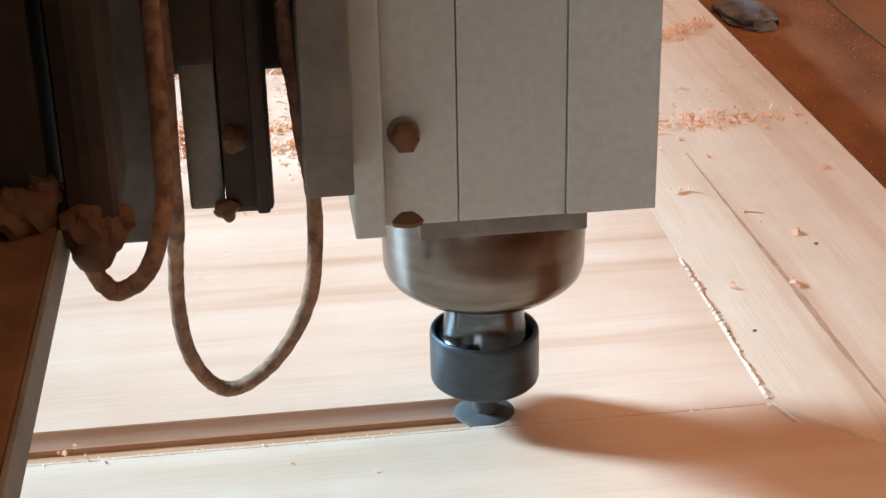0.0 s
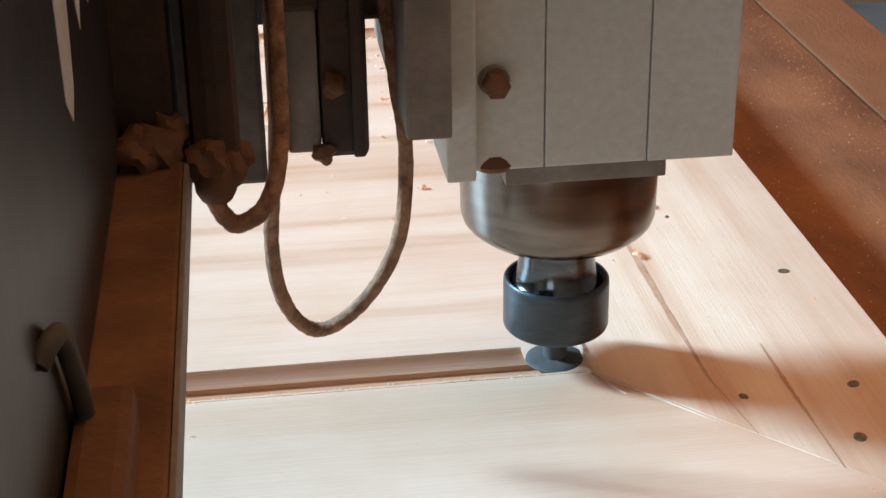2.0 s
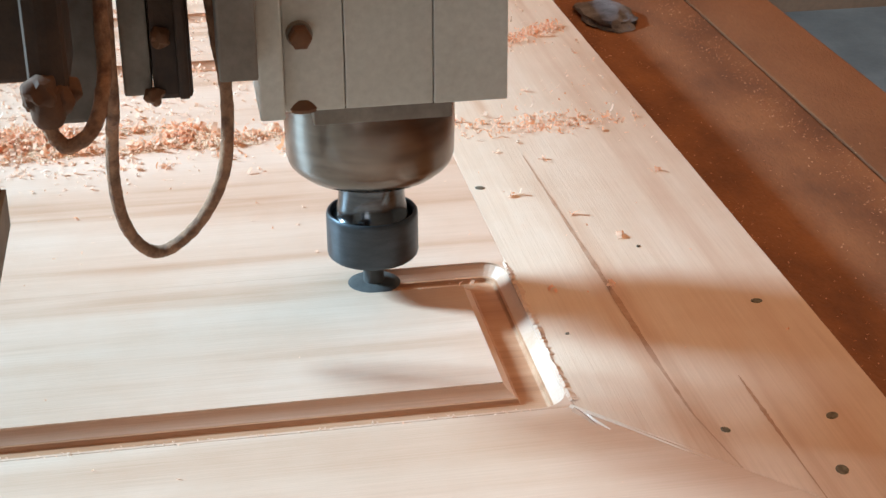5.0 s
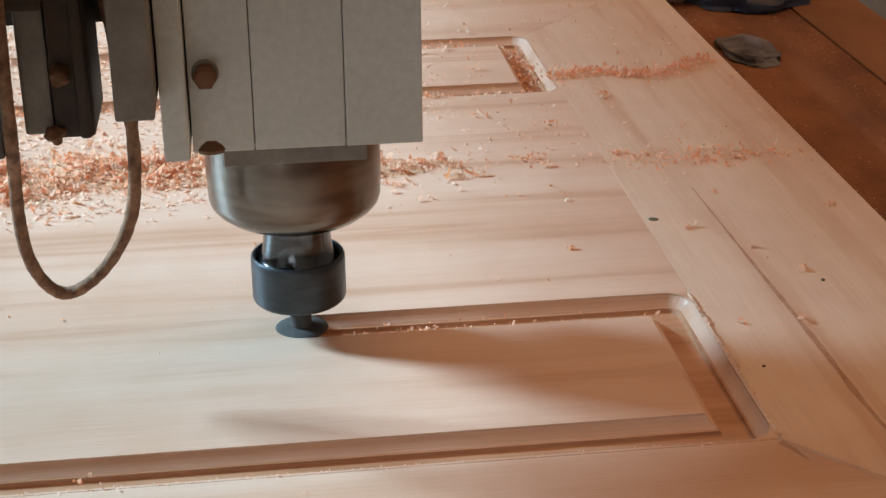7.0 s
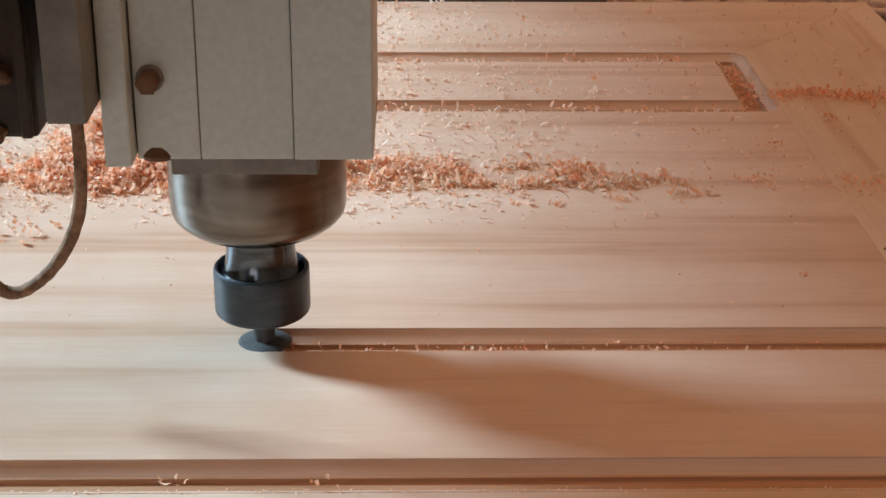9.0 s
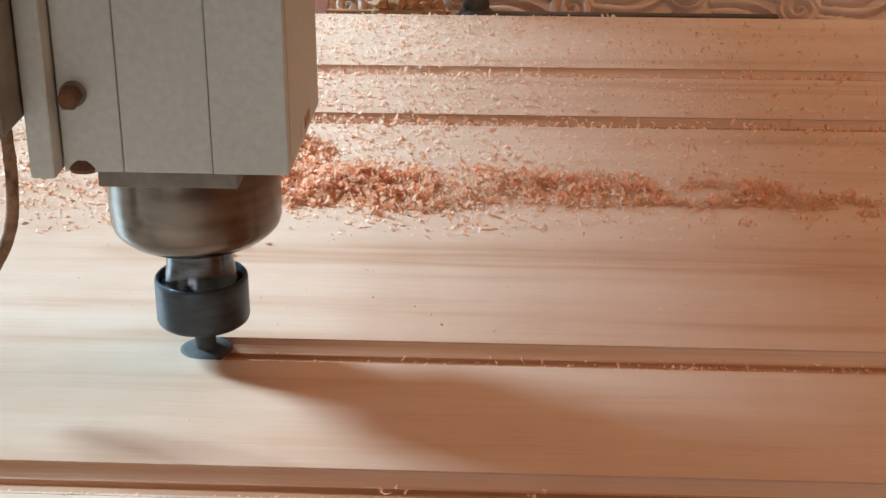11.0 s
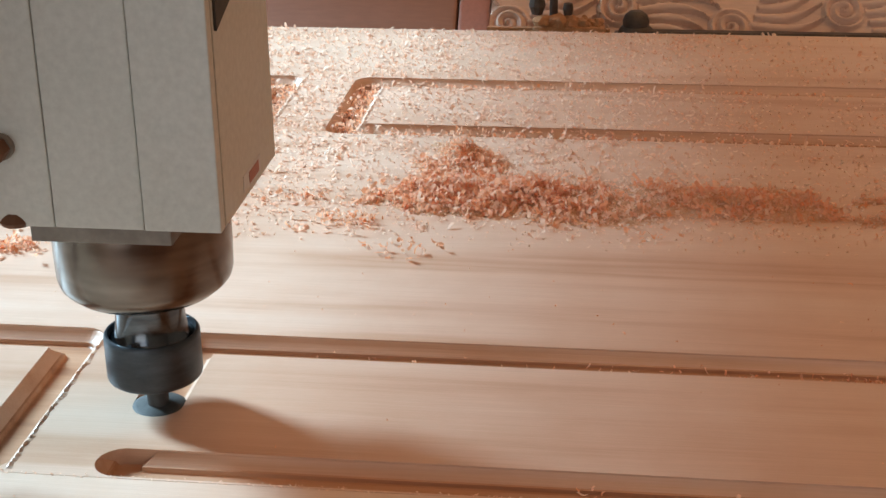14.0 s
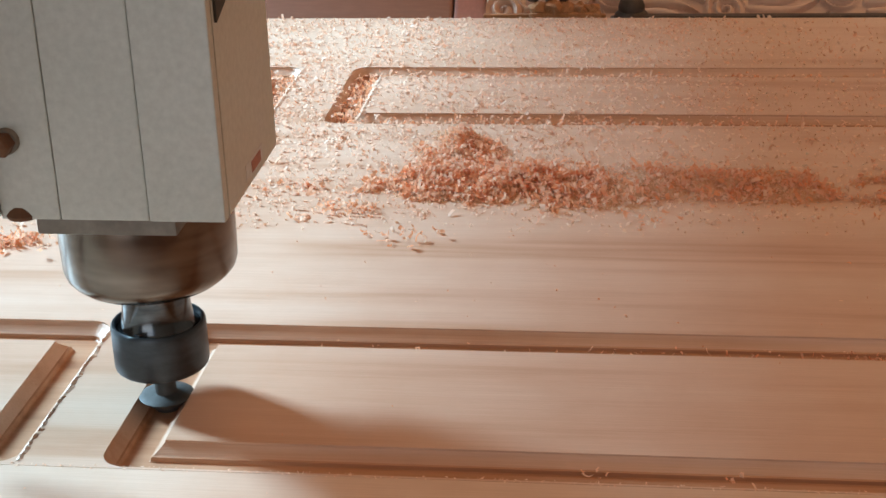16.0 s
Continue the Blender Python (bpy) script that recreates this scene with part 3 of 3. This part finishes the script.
def router_gantry():
    g = thing("router_gantry", "dark steel gantry with brown dusty end plate and grey cover", "gantry")
    # unseen beam, added to shade the leaf right of the tool
    part("beam", boxed(-0.36, -0.150, -0.18, 1.15, 0.335, 0.66, bevel=0.004), DARK_IRON, g, "dark iron beam out of view, shading the leaf")
    ledge = part("ledge", boxed(-0.300, -0.1518, -0.470, -0.112, 0.1580, 0.1715, bevel=0.0012), RUST_DUST, g, "steel ledge coated in brown dust")
    part("edge_strip", boxed(-0.1517, -0.1502, -0.470, -0.114, 0.1580, 0.1710, bevel=0.0003), PAINT_DUSTY, ledge, "dusty grey edge strip")
    part("end_block", boxed(-0.300, -0.1535, -0.140, -0.110, 0.1720, 0.334, bevel=0.002), DARK_IRON, g)
    part("cover", boxed(-0.330, -0.1710, -0.480, -0.141, 0.1722, 0.75, bevel=0.003), GREY_COVER, g, "glossy dark grey cover")
    hook = [(-0.1680, -0.318, 0.176), (-0.1680, -0.324, 0.192), (-0.1682, -0.338, 0.212), (-0.1684, -0.347, 0.217), (-0.1712, -0.352, 0.214)]
    part("hook", tube(hook, 0.0022, 10, 6), SEAM, g, "dark bent hook", True)
    part("foot_block", boxed(-0.1708, -0.1580, -0.400, -0.308, 0.1718, 0.1850, bevel=0.003), RUST_DUST, g, "dusty block")
    for k, (x, y, z, q) in enumerate(((-0.1600, -0.1460, 0.1745, 0.0085), (-0.1660, -0.1500, 0.1750, 0.0080), (-0.1560, -0.1400, 0.1790, 0.0060))):
        part("dust_clump", clump(x, y, z, q, 40 + k), RUST_DUST, ledge, "clump of brown dust", True)
    # pale strokes of worn lettering on the cover's side
    for y0, z0, y1, z1, w in ((-0.256, 0.226, -0.250, 0.300, 0.020), (-0.219, 0.237, -0.216, 0.300, 0.011), (-0.192, 0.236, -0.190, 0.300, 0.009)):
        bm = prism_x(-0.17095, -0.17075, [(y0, z0), (y0 + 0.4 * w, z0 + 0.006), (y1 + w, z1), (y1 - w, z1), (y0 - 0.5 * w, z0 + 0.008)])
        part("worn_stroke", bm, WHITE, g, "pale worn stroke")
    part("side_leg", boxed(-0.62, -0.42, 1.06, 1.12, -0.10, 0.62, bevel=0.004), DARK_IRON, g)
    part("side_leg", boxed(-0.62, -0.42, -0.60, -0.56, -0.10, 0.62, bevel=0.004), DARK_IRON, g)
    part("leg_bridge", boxed(-0.62, -0.34, -0.60, 1.12, 0.625, 0.70, bevel=0.004), DARK_IRON, g)
    return g


CARRIAGE = spindle_carriage()
GANTRY = router_gantry()


# ---- shavings ----
def flakes(name, spots, label, rng, mat=None, tilt=0.75):
    """Thin curled shavings; spots are (x, y, z, size)."""
    verts, faces = [], []
    for x, y, z, s in spots:
        ln, w = s * rng.uniform(0.6, 1.4), s * rng.uniform(0.22, 0.6)
        curl = rng.uniform(0.5, 3.6) * rng.choice((-1, 1))
        m = Euler((rng.gauss(0, tilt), rng.gauss(0, tilt), rng.uniform(0, 6.283))).to_matrix()
        n, base = 4, len(verts)
        twist = rng.uniform(-0.5, 0.5)
        low = 0.0
        pts = []
        for k in range(n + 1):
            u = (k / n - 0.5)
            a = curl * u
            px = (math.sin(a) / curl) * ln
            pz = ((1 - math.cos(a)) / curl) * ln
            ww = w * rng.uniform(0.65, 1.1)
            for side in (-0.5, 0.5):
                p = m @ Vector((px, side * ww, pz + twist * u * side * ww))
                pts.append(p)
                low = min(low, p.z)
        for p in pts:
            verts.append((x + p.x, y + p.y, z + p.z - low * 0.9 + 0.0001))
        for k in range(n):
            i = base + 2 * k
            faces.append((i, i + 1, i + 3, i + 2))
    me = bpy.data.meshes.new(name)
    me.from_pydata(verts, [], faces)
    me.materials.append(mat or SHAVING)
    ob = new(name, me)
    return tagged(ob, label, "shavings", kind="stuff")


RIDGE = [(-1.05, 0.36, 0.05), (-0.80, 0.33, 0.06), (-0.56, 0.37, 0.08), (-0.52, 0.385, 0.35), (-0.49, 0.380, 0.68), (-0.44, 0.375, 0.86), (-0.40, 0.376, 0.80), (-0.34, 0.380, 0.66), (-0.27, 0.380, 0.52), (-0.22, 0.378, 0.42), (-0.15, 0.370, 0.30), (-0.10, 0.357, 0.26), (-0.05, 0.352, 0.15), (-0.015, 0.355, 0.04), (0.03, 0.358, 0.03), (0.09, 0.355, 0.10), (0.13, 0.362, 0.05)]


def heap_height(x, y):
    xs = [r[0] for r in RIDGE]
    yc, w = np.interp(x, xs, [r[1] for r in RIDGE]), np.interp(x, xs, [r[2] for r in RIDGE])
    d = (y - yc) / (0.013 + 0.024 * w)
    h = 0.0066 * w * math.exp(-d * d)
    d2 = math.hypot((x + 0.478) / 0.022, (y - 0.455) / 0.045)
    h += 0.006 * math.exp(-d2 * d2)
    n = noise.noise((x * 14, y * 18, 7.3)) * 1.1 + noise.noise((x * 38, y * 38, 0.3)) * 1.3 + noise.noise((x * 95, y * 95, 1.7)) * 0.5
    return max(h * (0.72 + n) - 0.0004 + 0.0011 * noise.noise((x * 240, y * 240, 2.2)), 0.0) * 1.25


def in_cut(x, y):
    """Depth of the finished cuts at a place, for shavings that have dropped in."""
    for xl, xr, yn, yf in MOULDS:
        if xl - HW < x < xr + HW and yn - HW < y < yf + HW:
            d = min(abs(x - xl), abs(x - xr), abs(y - yn), abs(y - yf))
            if d < HW:
                return float(np.interp(d, [c[0] for c in CUT[:-1]], [c[1] for c in CUT[:-1]]))
    return 0.0


def shavings():
    rng = random.Random(11)
    # low heap under the loose shavings
    bm = bmesh.new()
    nx, ny = 620, 104
    x0, x1, y0, y1 = -1.05, 0.14, 0.300, 0.500
    grid = [[bm.verts.new((x0 + (x1 - x0) * i / nx, y0 + (y1 - y0) * j / ny, 0)) for j in range(ny + 1)] for i in range(nx + 1)]
    for row in grid:
        for v in row:
            v.co.z = heap_height(v.co.x, v.co.y) - 0.0006
    for i in range(nx):
        for j in range(ny):
            q = (grid[i][j], grid[i + 1][j], grid[i + 1][j + 1], grid[i][j + 1])
            if max(v.co.z for v in q) > -0.0004:
                bm.faces.new(q)
    bmesh.ops.delete(bm, geom=[v for v in bm.verts if not v.link_faces], context="VERTS")
    tagged(part("sawdust_heap", bm, DUST_HEAP, None, "low ridge of packed reddish pine sawdust on the leaf", True), category="sawdust", kind="stuff")
    spots = []
    while len(spots) < 11500:
        x, y = rng.uniform(-1.05, 0.14), rng.gauss(0.385, 0.05)
        h = heap_height(x, y)
        if h > 0.0006 and rng.random() < (0.25 + h / 0.010) * (1.0 if x < -0.37 else 0.40):
            spots.append((x, y, h - 0.0002, rng.choice((0.0011, 0.0014, 0.0018, 0.0024, 0.0034, 0.0062)) * rng.uniform(0.8, 1.2)))
    flakes("wood_shavings", spots, "curled pale pine shavings heaped in a ridge on the leaf", rng)
    spots = []
    while len(spots) < 37000:
        x, y = rng.uniform(-1.1, 0.143), rng.uniform(0.27, 0.808)
        left = min(max((0.02 - x) / 0.42, 0.0), 1.0)
        dens = 0.035 + 0.965 * left**2.0
        dens *= min(1.0, max(0.0, (y - 0.285) / 0.06)) * (0.55 + 0.9 * max(0.0, 0.5 + noise.noise((x * 14, y * 14, 4))))
        if rng.random() < dens:
            spots.append((x, y, in_cut(x, y), rng.choice((0.0012, 0.0018, 0.0026, 0.0036, 0.0052)) * rng.uniform(0.7, 1.2)))
    flakes("wood_shavings", spots, "scattered small pine shavings on the leaf", rng, SHAVING_PALE, 0.5)
    spots = []
    for xl, xr, yn, yf in MOULDS[3:5]:
        for k in range(1500):
            side = rng.random()
            x, y = (rng.uniform(xl, xr), rng.choice((yn, yf)) + rng.uniform(-0.008, 0.008)) if side < 0.8 else (rng.choice((xl, xr)) + rng.uniform(-0.008, 0.008), rng.uniform(yn, yf))
            if x < -0.25 or rng.random() < 0.5:
                spots.append((x, y, in_cut(x, y) + rng.uniform(0, 0.004), rng.uniform(0.0025, 0.0065)))
    flakes("wood_shavings", spots, "pine shavings lying in the finished cuts", rng)
    spots = []
    for k in range(330):
        x, y = rng.uniform(-0.70, 0.14), rng.uniform(-0.15, 0.31)
        if in_cut(x, y) == 0.0 and (y > 0.16 or rng.random() < 0.22):
            spots.append((x, y, 0.0, rng.uniform(0.0009, 0.0024)))
    for x, y in ((0.054, 0.207), (0.023, 0.111), (0.075, 0.173), (0.121, 0.26), (0.055, 0.111), (-0.567, 0.312), (-0.523, 0.315), (-0.048, 0.218), (-0.199, 0.326), (-0.177, 0.322), (0.06, 0.29), (0.03, 0.24)):
        for k in range(3):
            spots.append((x + rng.gauss(0, 0.002), y + rng.gauss(0, 0.0015), 0.0, rng.uniform(0.004, 0.007)))
    for x, y, n in ((-0.34, 0.313, 18), (-0.742, 0.262, 150), (-0.70, 0.30, 60), (-0.54, 0.325, 60), (-0.498, 0.28, 30), (-0.29, 0.355, 60)):
        for k in range(n):
            spots.append((x + rng.gauss(0, 0.012), y + rng.gauss(0, 0.007), abs(rng.gauss(0, 0.002)), rng.uniform(0.003, 0.006)))
    for k in range(240):
        x, y = rng.gauss(0.07, 0.035), rng.gauss(0.352, 0.010)
        if x < 0.14:
            spots.append((x, y, abs(rng.gauss(0, 0.001)), rng.uniform(0.002, 0.005)))
    for k in range(560):
        x = rng.uniform(0.0, 0.135)
        y = 0.535 + 0.14 * (x - 0.03) + 0.010 * math.sin(60 * x) + rng.gauss(0, 0.007)
        spots.append((x, y, abs(rng.gauss(0, 0.0012)), rng.uniform(0.002, 0.0055)))
    for x, y, n in ((0.033, 0.483, 14), (-0.065, 0.456, 10), (-0.045, 0.363, 26), (-0.139, 0.331, 12), (0.018, 0.364, 20), (-0.052, 0.561, 12), (-0.124, 0.578, 10), (-0.368, 0.004, 6), (-0.296, 0.001, 6), (-0.09, 0.50, 12), (-0.02, 0.43, 10)):
        for k in range(n):
            spots.append((x + rng.gauss(0, 0.006), y + rng.gauss(0, 0.003), abs(rng.gauss(0, 0.0012)), rng.uniform(0.002, 0.0048)))
    for k in range(1500):
        x, y = rng.uniform(-0.28, 0.13), rng.uniform(0.36, 0.66)
        if noise.noise((x * 16, y * 34, 5.0)) > 0.12:
            spots.append((x, y, in_cut(x, y), rng.uniform(0.0008, 0.0024)))
    flakes("wood_shavings", spots, "stray pine chips on the bare pine", rng)
    # small bright chips left in the far cut
    spots = []
    for k in range(210):
        x = rng.gauss(-0.20, 0.085) if k < 150 else rng.uniform(XL, XR)
        if XL < x < XR:
            y = YF + rng.uniform(-0.001, 0.008)
            spots.append((x, y, in_cut(x, y), rng.uniform(0.0014, 0.0040)))
    flakes("wood_shavings", spots, "small bright chips left in the long cut", rng)
    # torn fibres along the outer edge of the near cut and of the short cuts
    spots = []
    for k in range(520):
        spots.append((rng.uniform(-1.2, -0.01), YN - HW + rng.uniform(-0.0026, 0.0006), 0.0, rng.uniform(0.0008, 0.0019)))
    flakes("torn_fibres", spots, "torn pale fibres along the edge of the cut", rng, SHAVING_PALE, 0.25)
    # ragged strips along the short cuts: torn wood, and the right cut's sunlit-pale slope drawn as one
    for x, y0, y1, w in ((-0.653 + HW, YN - 0.011, YF + 0.006, 0.0034), (XR + HW + 0.0004, PY0 + 0.004, YF + 0.010, 0.0050), (-1.284 - HW, 0.508, 0.647, 0.0040), (-0.647 + HW, 0.508, 0.647, 0.0040), (-0.577 + HW, 0.522, 0.634, 0.0050)):
        bm, n = bmesh.new(), int((y1 - y0) / 0.0011)
        rows = []
        for k in range(n + 1):
            y = y0 + (y1 - y0) * k / n
            fat = w * (0.55 + 0.5 * noise.noise((x * 40, y * 90, 3)) + 0.35 * noise.noise((x, y * 500, 9)))
            out = max(fat, 0.0007) + rng.uniform(0, 0.0006)
            rows.append([bm.verts.new((x - 0.0005, y, 0.0001)), bm.verts.new((x + 0.3 * out, y + rng.uniform(-0.0003, 0.0003), 0.0003 + rng.uniform(0, 0.0011))), bm.verts.new((x + out, y + rng.uniform(-0.0006, 0.0006), 0.0001))])
        for p, q in zip(rows, rows[1:]):
            for i in (0, 1):
                if rng.random() > 0.06:
                    bm.faces.new((p[i], p[i + 1], q[i + 1], q[i]))
        tagged(part("torn_lit_edge", bm, PINE_RAIL, None, "ragged pale strip beside the cut, for torn wood and lit edge"), category="torn wood", kind="stuff")
    # dust thrown over the bed
    spots = []
    for k in range(2600):
        x = 0.150 + abs(rng.gauss(0, 0.06)) if rng.random() < 0.45 else rng.gauss(0.278, 0.010)
        y = rng.uniform(-0.1, 1.0)
        if 0.148 < x < 0.37:
            spots.append((x, y, BED_Z + 0.0006, rng.uniform(0.0007, 0.0022)))
    flakes("wood_shavings", spots, "fine brown dust and chips strewn over the bed", rng, BED_DUST, 0.35)


shavings()


# ---- behind the leaf ----
def scroll_height(x, z):
    """Relief of flowing leaf scrolls."""
    h = 0.0
    for k in range(-2, 12):
        cx, flip = 0.125 * k - 0.52, 1 if k % 2 else -1
        cz = -0.083 + 0.012 * flip
        dx, dz = x - cx, (z - cz) * flip
        r = math.hypot(dx, dz) + 1e-6
        a = math.atan2(dz, dx)
        if r < 0.026:
            s = (r / 0.0105 - a / (2 * math.pi)) % 1.0
            h = max(h, (1 - abs(2 * s - 1) ** 1.6) * 0.008 * min(1, (0.026 - r) / 0.005))
        for j in range(6):
            u = (dx - 0.014 - 0.004 * j) / (0.105 - 0.010 * j)
            if 0 < u < 1:
                zc = 0.020 - 0.0115 * j + (0.030 - 0.006 * j) * math.sin(2.3 * u + 0.25 * j) * u - 0.020 * u * u
                w = 0.0056 * math.sin(math.pi * min(1.0, 0.16 + 0.9 * u)) + 0.0008
                d = abs(dz - zc) / w
                if d < 1:
                    h = max(h, 0.0085 * math.sqrt(1 - d * d) * (0.6 + 0.4 * u))
    return h


def carved_panel():
    bm = bmesh.new()
    nx, nz = 530, 110
    x0, x1, z0, z1 = -0.540, 0.45, -0.120, 0.060
    y = 1.140
    grid = [[bm.verts.new((x0 + (x1 - x0) * i / nx, y - scroll_height(x0 + (x1 - x0) * i / nx, z0 + (z1 - z0) * j / nz), z0 + (z1 - z0) * j / nz)) for j in range(nz + 1)] for i in range(nx + 1)]
    for i in range(nx):
        for j in range(nz):
            bm.faces.new((grid[i][j], grid[i + 1][j], grid[i + 1][j + 1], grid[i][j + 1]))
    p = thing("carved_panel", "pale wooden panel carved with flowing leaf scrolls, leaning on the bed", "carved panel")
    part("carving", bm, CARVED, p, "", True)
    part("board", boxed(x0, x1, y + 0.0005, y + 0.03, z0, 0.26, bevel=0.002), CARVED, p)
    part("board_face", boxed(x0, x1, y - 0.002, y, z1 + 0.0002, 0.258), CARVED, p)
    k = 0.851
    m = Matrix.Diagonal((k, k, k, 1)) @ pose(0, 0, 0, -45) @ Matrix.Translation((-x0, -y, -z0))
    bottom = BED_Z + 0.0120
    p.matrix_basis = Matrix.Translation((-0.501, 0.868, bottom)) @ m
    q = thing("pink_post", "pink painted upright post beside the carved panel", "post")
    part("post", boxed(0, 0.0305, 0, 0.030, 0, 0.22, bevel=0.003), PINK, q)
    q.matrix_basis = pose(-0.5335, 0.868, BED_Z + 0.0010, -42)
    b = thing("brown_board", "large brown board standing upright behind the leaf", "board")
    part("board", boxed(0, 1.06, 0, 0.020, 0, 0.20, bevel=0.003), BROWN_BOARD, b)
    b.matrix_basis = pose(-1.596, 0.874, BED_Z + 0.0010, -42)


carved_panel()


def hold_down_clamp():
    c = thing("hold_down_clamp", "dusty black bar clamp with round knob beside the leaf", "clamp")
    part("bar", boxed(-0.350, -0.085, 0.824, 0.836, -0.012, -0.002, bevel=0.002), CLAMP, c)
    part("bar", boxed(-0.500, -0.384, 0.842, 0.848, -0.013, -0.005, bevel=0.0015), BLOCK, c)
    part("knob", lathe([(0.0, 0.015), (0.006, 0.0145), (0.0105, 0.011), (0.0125, 0.005), (0.0120, 0.001), (0.0155, -0.002), (0.0165, -0.006), (0.0160, -0.0075), (0.0, -0.0075)], 32, (-0.360, 0.835)), CLAMP, c, "round black knob", True)
    part("clamp_foot", boxed(-0.380, -0.340, 0.822, 0.850, BED_Z, -0.0074, bevel=0.002), CLAMP, c)
    b = thing("wooden_block", "small dust-covered wooden block behind the leaf edge", "wooden block")
    part("block", boxed(-0.455, -0.388, 0.820, 0.839, BED_Z, 0.002, bevel=0.004), BLOCK, b)
    for k, (x, q) in enumerate(((-0.446, 0.0085), (-0.433, 0.0100), (-0.420, 0.0085), (-0.407, 0.0075), (-0.396, 0.0060))):
        part("dust_clump", clump(x, 0.830, 0.003, q, 20 + k), BLOCK, b, "", True)
    part("rod", lathe([(0.0, 0.12), (0.004, 0.12), (0.004, -0.01), (0.0, -0.01)], 12, (-0.437, 0.8445)), CLAMP, b, "dark upright rod")
    part("wing_nut", lathe([(0.0, 0.030), (0.006, 0.028), (0.008, 0.018), (0.005, 0.010), (0.0, 0.009)], 10, (-0.452, 0.836)), CLAMP, b, "dark wing nut")
    part("wing_nut", lathe([(0.0, 0.022), (0.004, 0.021), (0.005, 0.016), (0.004, 0.010), (0.0, 0.009)], 10, (-0.423, 0.834)), CLAMP, b, "dark wing nut")


hold_down_clamp()


def rag(name, label, category, mat, x, y, sx, sy, h, seed):
    bm = bmesh.new()
    r = bmesh.ops.create_uvsphere(bm, u_segments=28, v_segments=16, radius=1)
    for v in r["verts"]:
        n = noise.noise((v.co.x * 1.7 + seed, v.co.y * 1.7, v.co.z * 1.7)) * 0.35 + noise.noise((v.co.x * 4 + seed, v.co.y * 4, v.co.z * 4)) * 0.15
        v.co = v.co * (1 + n)
        v.co = Vector((v.co.x * sx, v.co.y * sy, max(v.co.z * h, -0.15 * h)))
    low = min(v.co.z for v in bm.verts)
    bmesh.ops.translate(bm, verts=bm.verts, vec=(x, y, BED_Z + 0.0007 - low))
    ob = part(name, bm, mat, None, label, True)
    tagged(ob, category=category)


rag("cloth_rag", "crumpled grey-blue cloth rag on the brown bed", "rag", GREY_RAG, 0.212, 0.700, 0.026, 0.040, 0.008, 3.0)
rag("blue_bag", "dark blue crumpled plastic bag on the bed", "bag", BLUE, 0.262, 0.872, 0.055, 0.045, 0.022, 8.0)
# ---- what moves ----
TOOL = [(0, -0.1222, 0.0115), (0.5, -0.0845, 0.0115), (1.0, -0.0504, 0.0115), (1.5, -0.0163, 0.0115), (1.62, -0.0098, 0.0115), (1.95, -0.0095, 0.0118),
        (2.5, -0.0095, 0.0488), (3.0, -0.0092, 0.0830), (3.5, -0.0092, 0.1168), (3.85, -0.0092, 0.1392), (4.08, -0.0092, 0.1405), (4.2, -0.0150, 0.1405), (6.5, -0.1701, 0.1405),
        (7.0, -0.2039, 0.1410), (7.5, -0.2388, 0.1410), (8.0, -0.2727, 0.1410), (8.5, -0.3061, 0.1405), (9.0, -0.3389, 0.1400), (9.2, -0.3525, 0.1400), (11.5, -0.5105, 0.1410),
        (12.0, -0.5449, 0.1412), (12.5, -0.5783, 0.1412), (12.66, -0.5860, 0.1408), (12.95, -0.5862, 0.1400), (13.5, -0.5864, 0.1037), (14.0, -0.5867, 0.0693), (14.5, -0.5872, 0.0358),
        (14.85, -0.5873, 0.0125), (15.1, -0.5873, 0.0125), (15.5, -0.5870, 0.0363), (16.0, -0.5869, 0.0713)]


def tool_at(t):
    ts = [r[0] for r in TOOL]
    return float(np.interp(t, ts, [r[1] for r in TOOL])), float(np.interp(t, ts, [r[2] for r in TOOL]))


def motions():
    walk(CARRIAGE, [(t, pose(x, y, 0)) for t, x, y in TOOL])
    walk(GANTRY, [(t, pose(x, 0, 0)) for t, x, y in TOOL])
    steps = sorted({r[0] for r in TOOL})
    end = XR + HW + 0.001
    walk(WASTE["near"], [(t, pose(tool_at(t)[0], YN, 0)) for t in steps if t < 1.6] + [(1.62, pose(-0.0098, YN, 0)), (2.0, pose(end, YN, 0)), (16.0, pose(end, YN, 0))])
    end = YF + HW + 0.001
    walk(WASTE["right"], [(0.0, pose(XR, YN, 0)), (1.95, pose(XR, YN, 0))] + [(t, pose(XR, tool_at(t)[1], 0)) for t in (2.5, 3.0, 3.5, 3.85)] + [(4.1, pose(XR, end, 0)), (16.0, pose(XR, end, 0))])
    gone = XL - HW - 0.0005
    for ob, edge in WASTE["far"]:
        start = next((t for t in np.arange(4.1, 12.7, 0.02) if tool_at(t)[0] < edge), 12.6)
        rows = [(0.0, pose(edge, YF, 0)), (start, pose(edge, YF, 0))]
        rows += [(t, pose(min(tool_at(t)[0], edge), YF, 0)) for t in np.arange(math.ceil(start * 5 + 0.5) / 5, 12.55, 0.2)]
        walk(ob, rows + [(12.66, pose(XL, YF, 0)), (12.95, pose(gone, YF, 0)), (16.0, pose(gone, YF, 0))])
    for ob, edge in WASTE["left"]:
        t0 = 12.95 + (0.1400 - max(edge - 0.0086, YN)) / 0.0675
        away = XL - 2 * HW - 0.001
        walk(ob, [(0.0, pose(XL, edge, 0)), (t0, pose(XL, edge, 0)), (t0 + 0.07, pose(away, edge, 0)), (16.0, pose(away, edge, 0))])


motions()
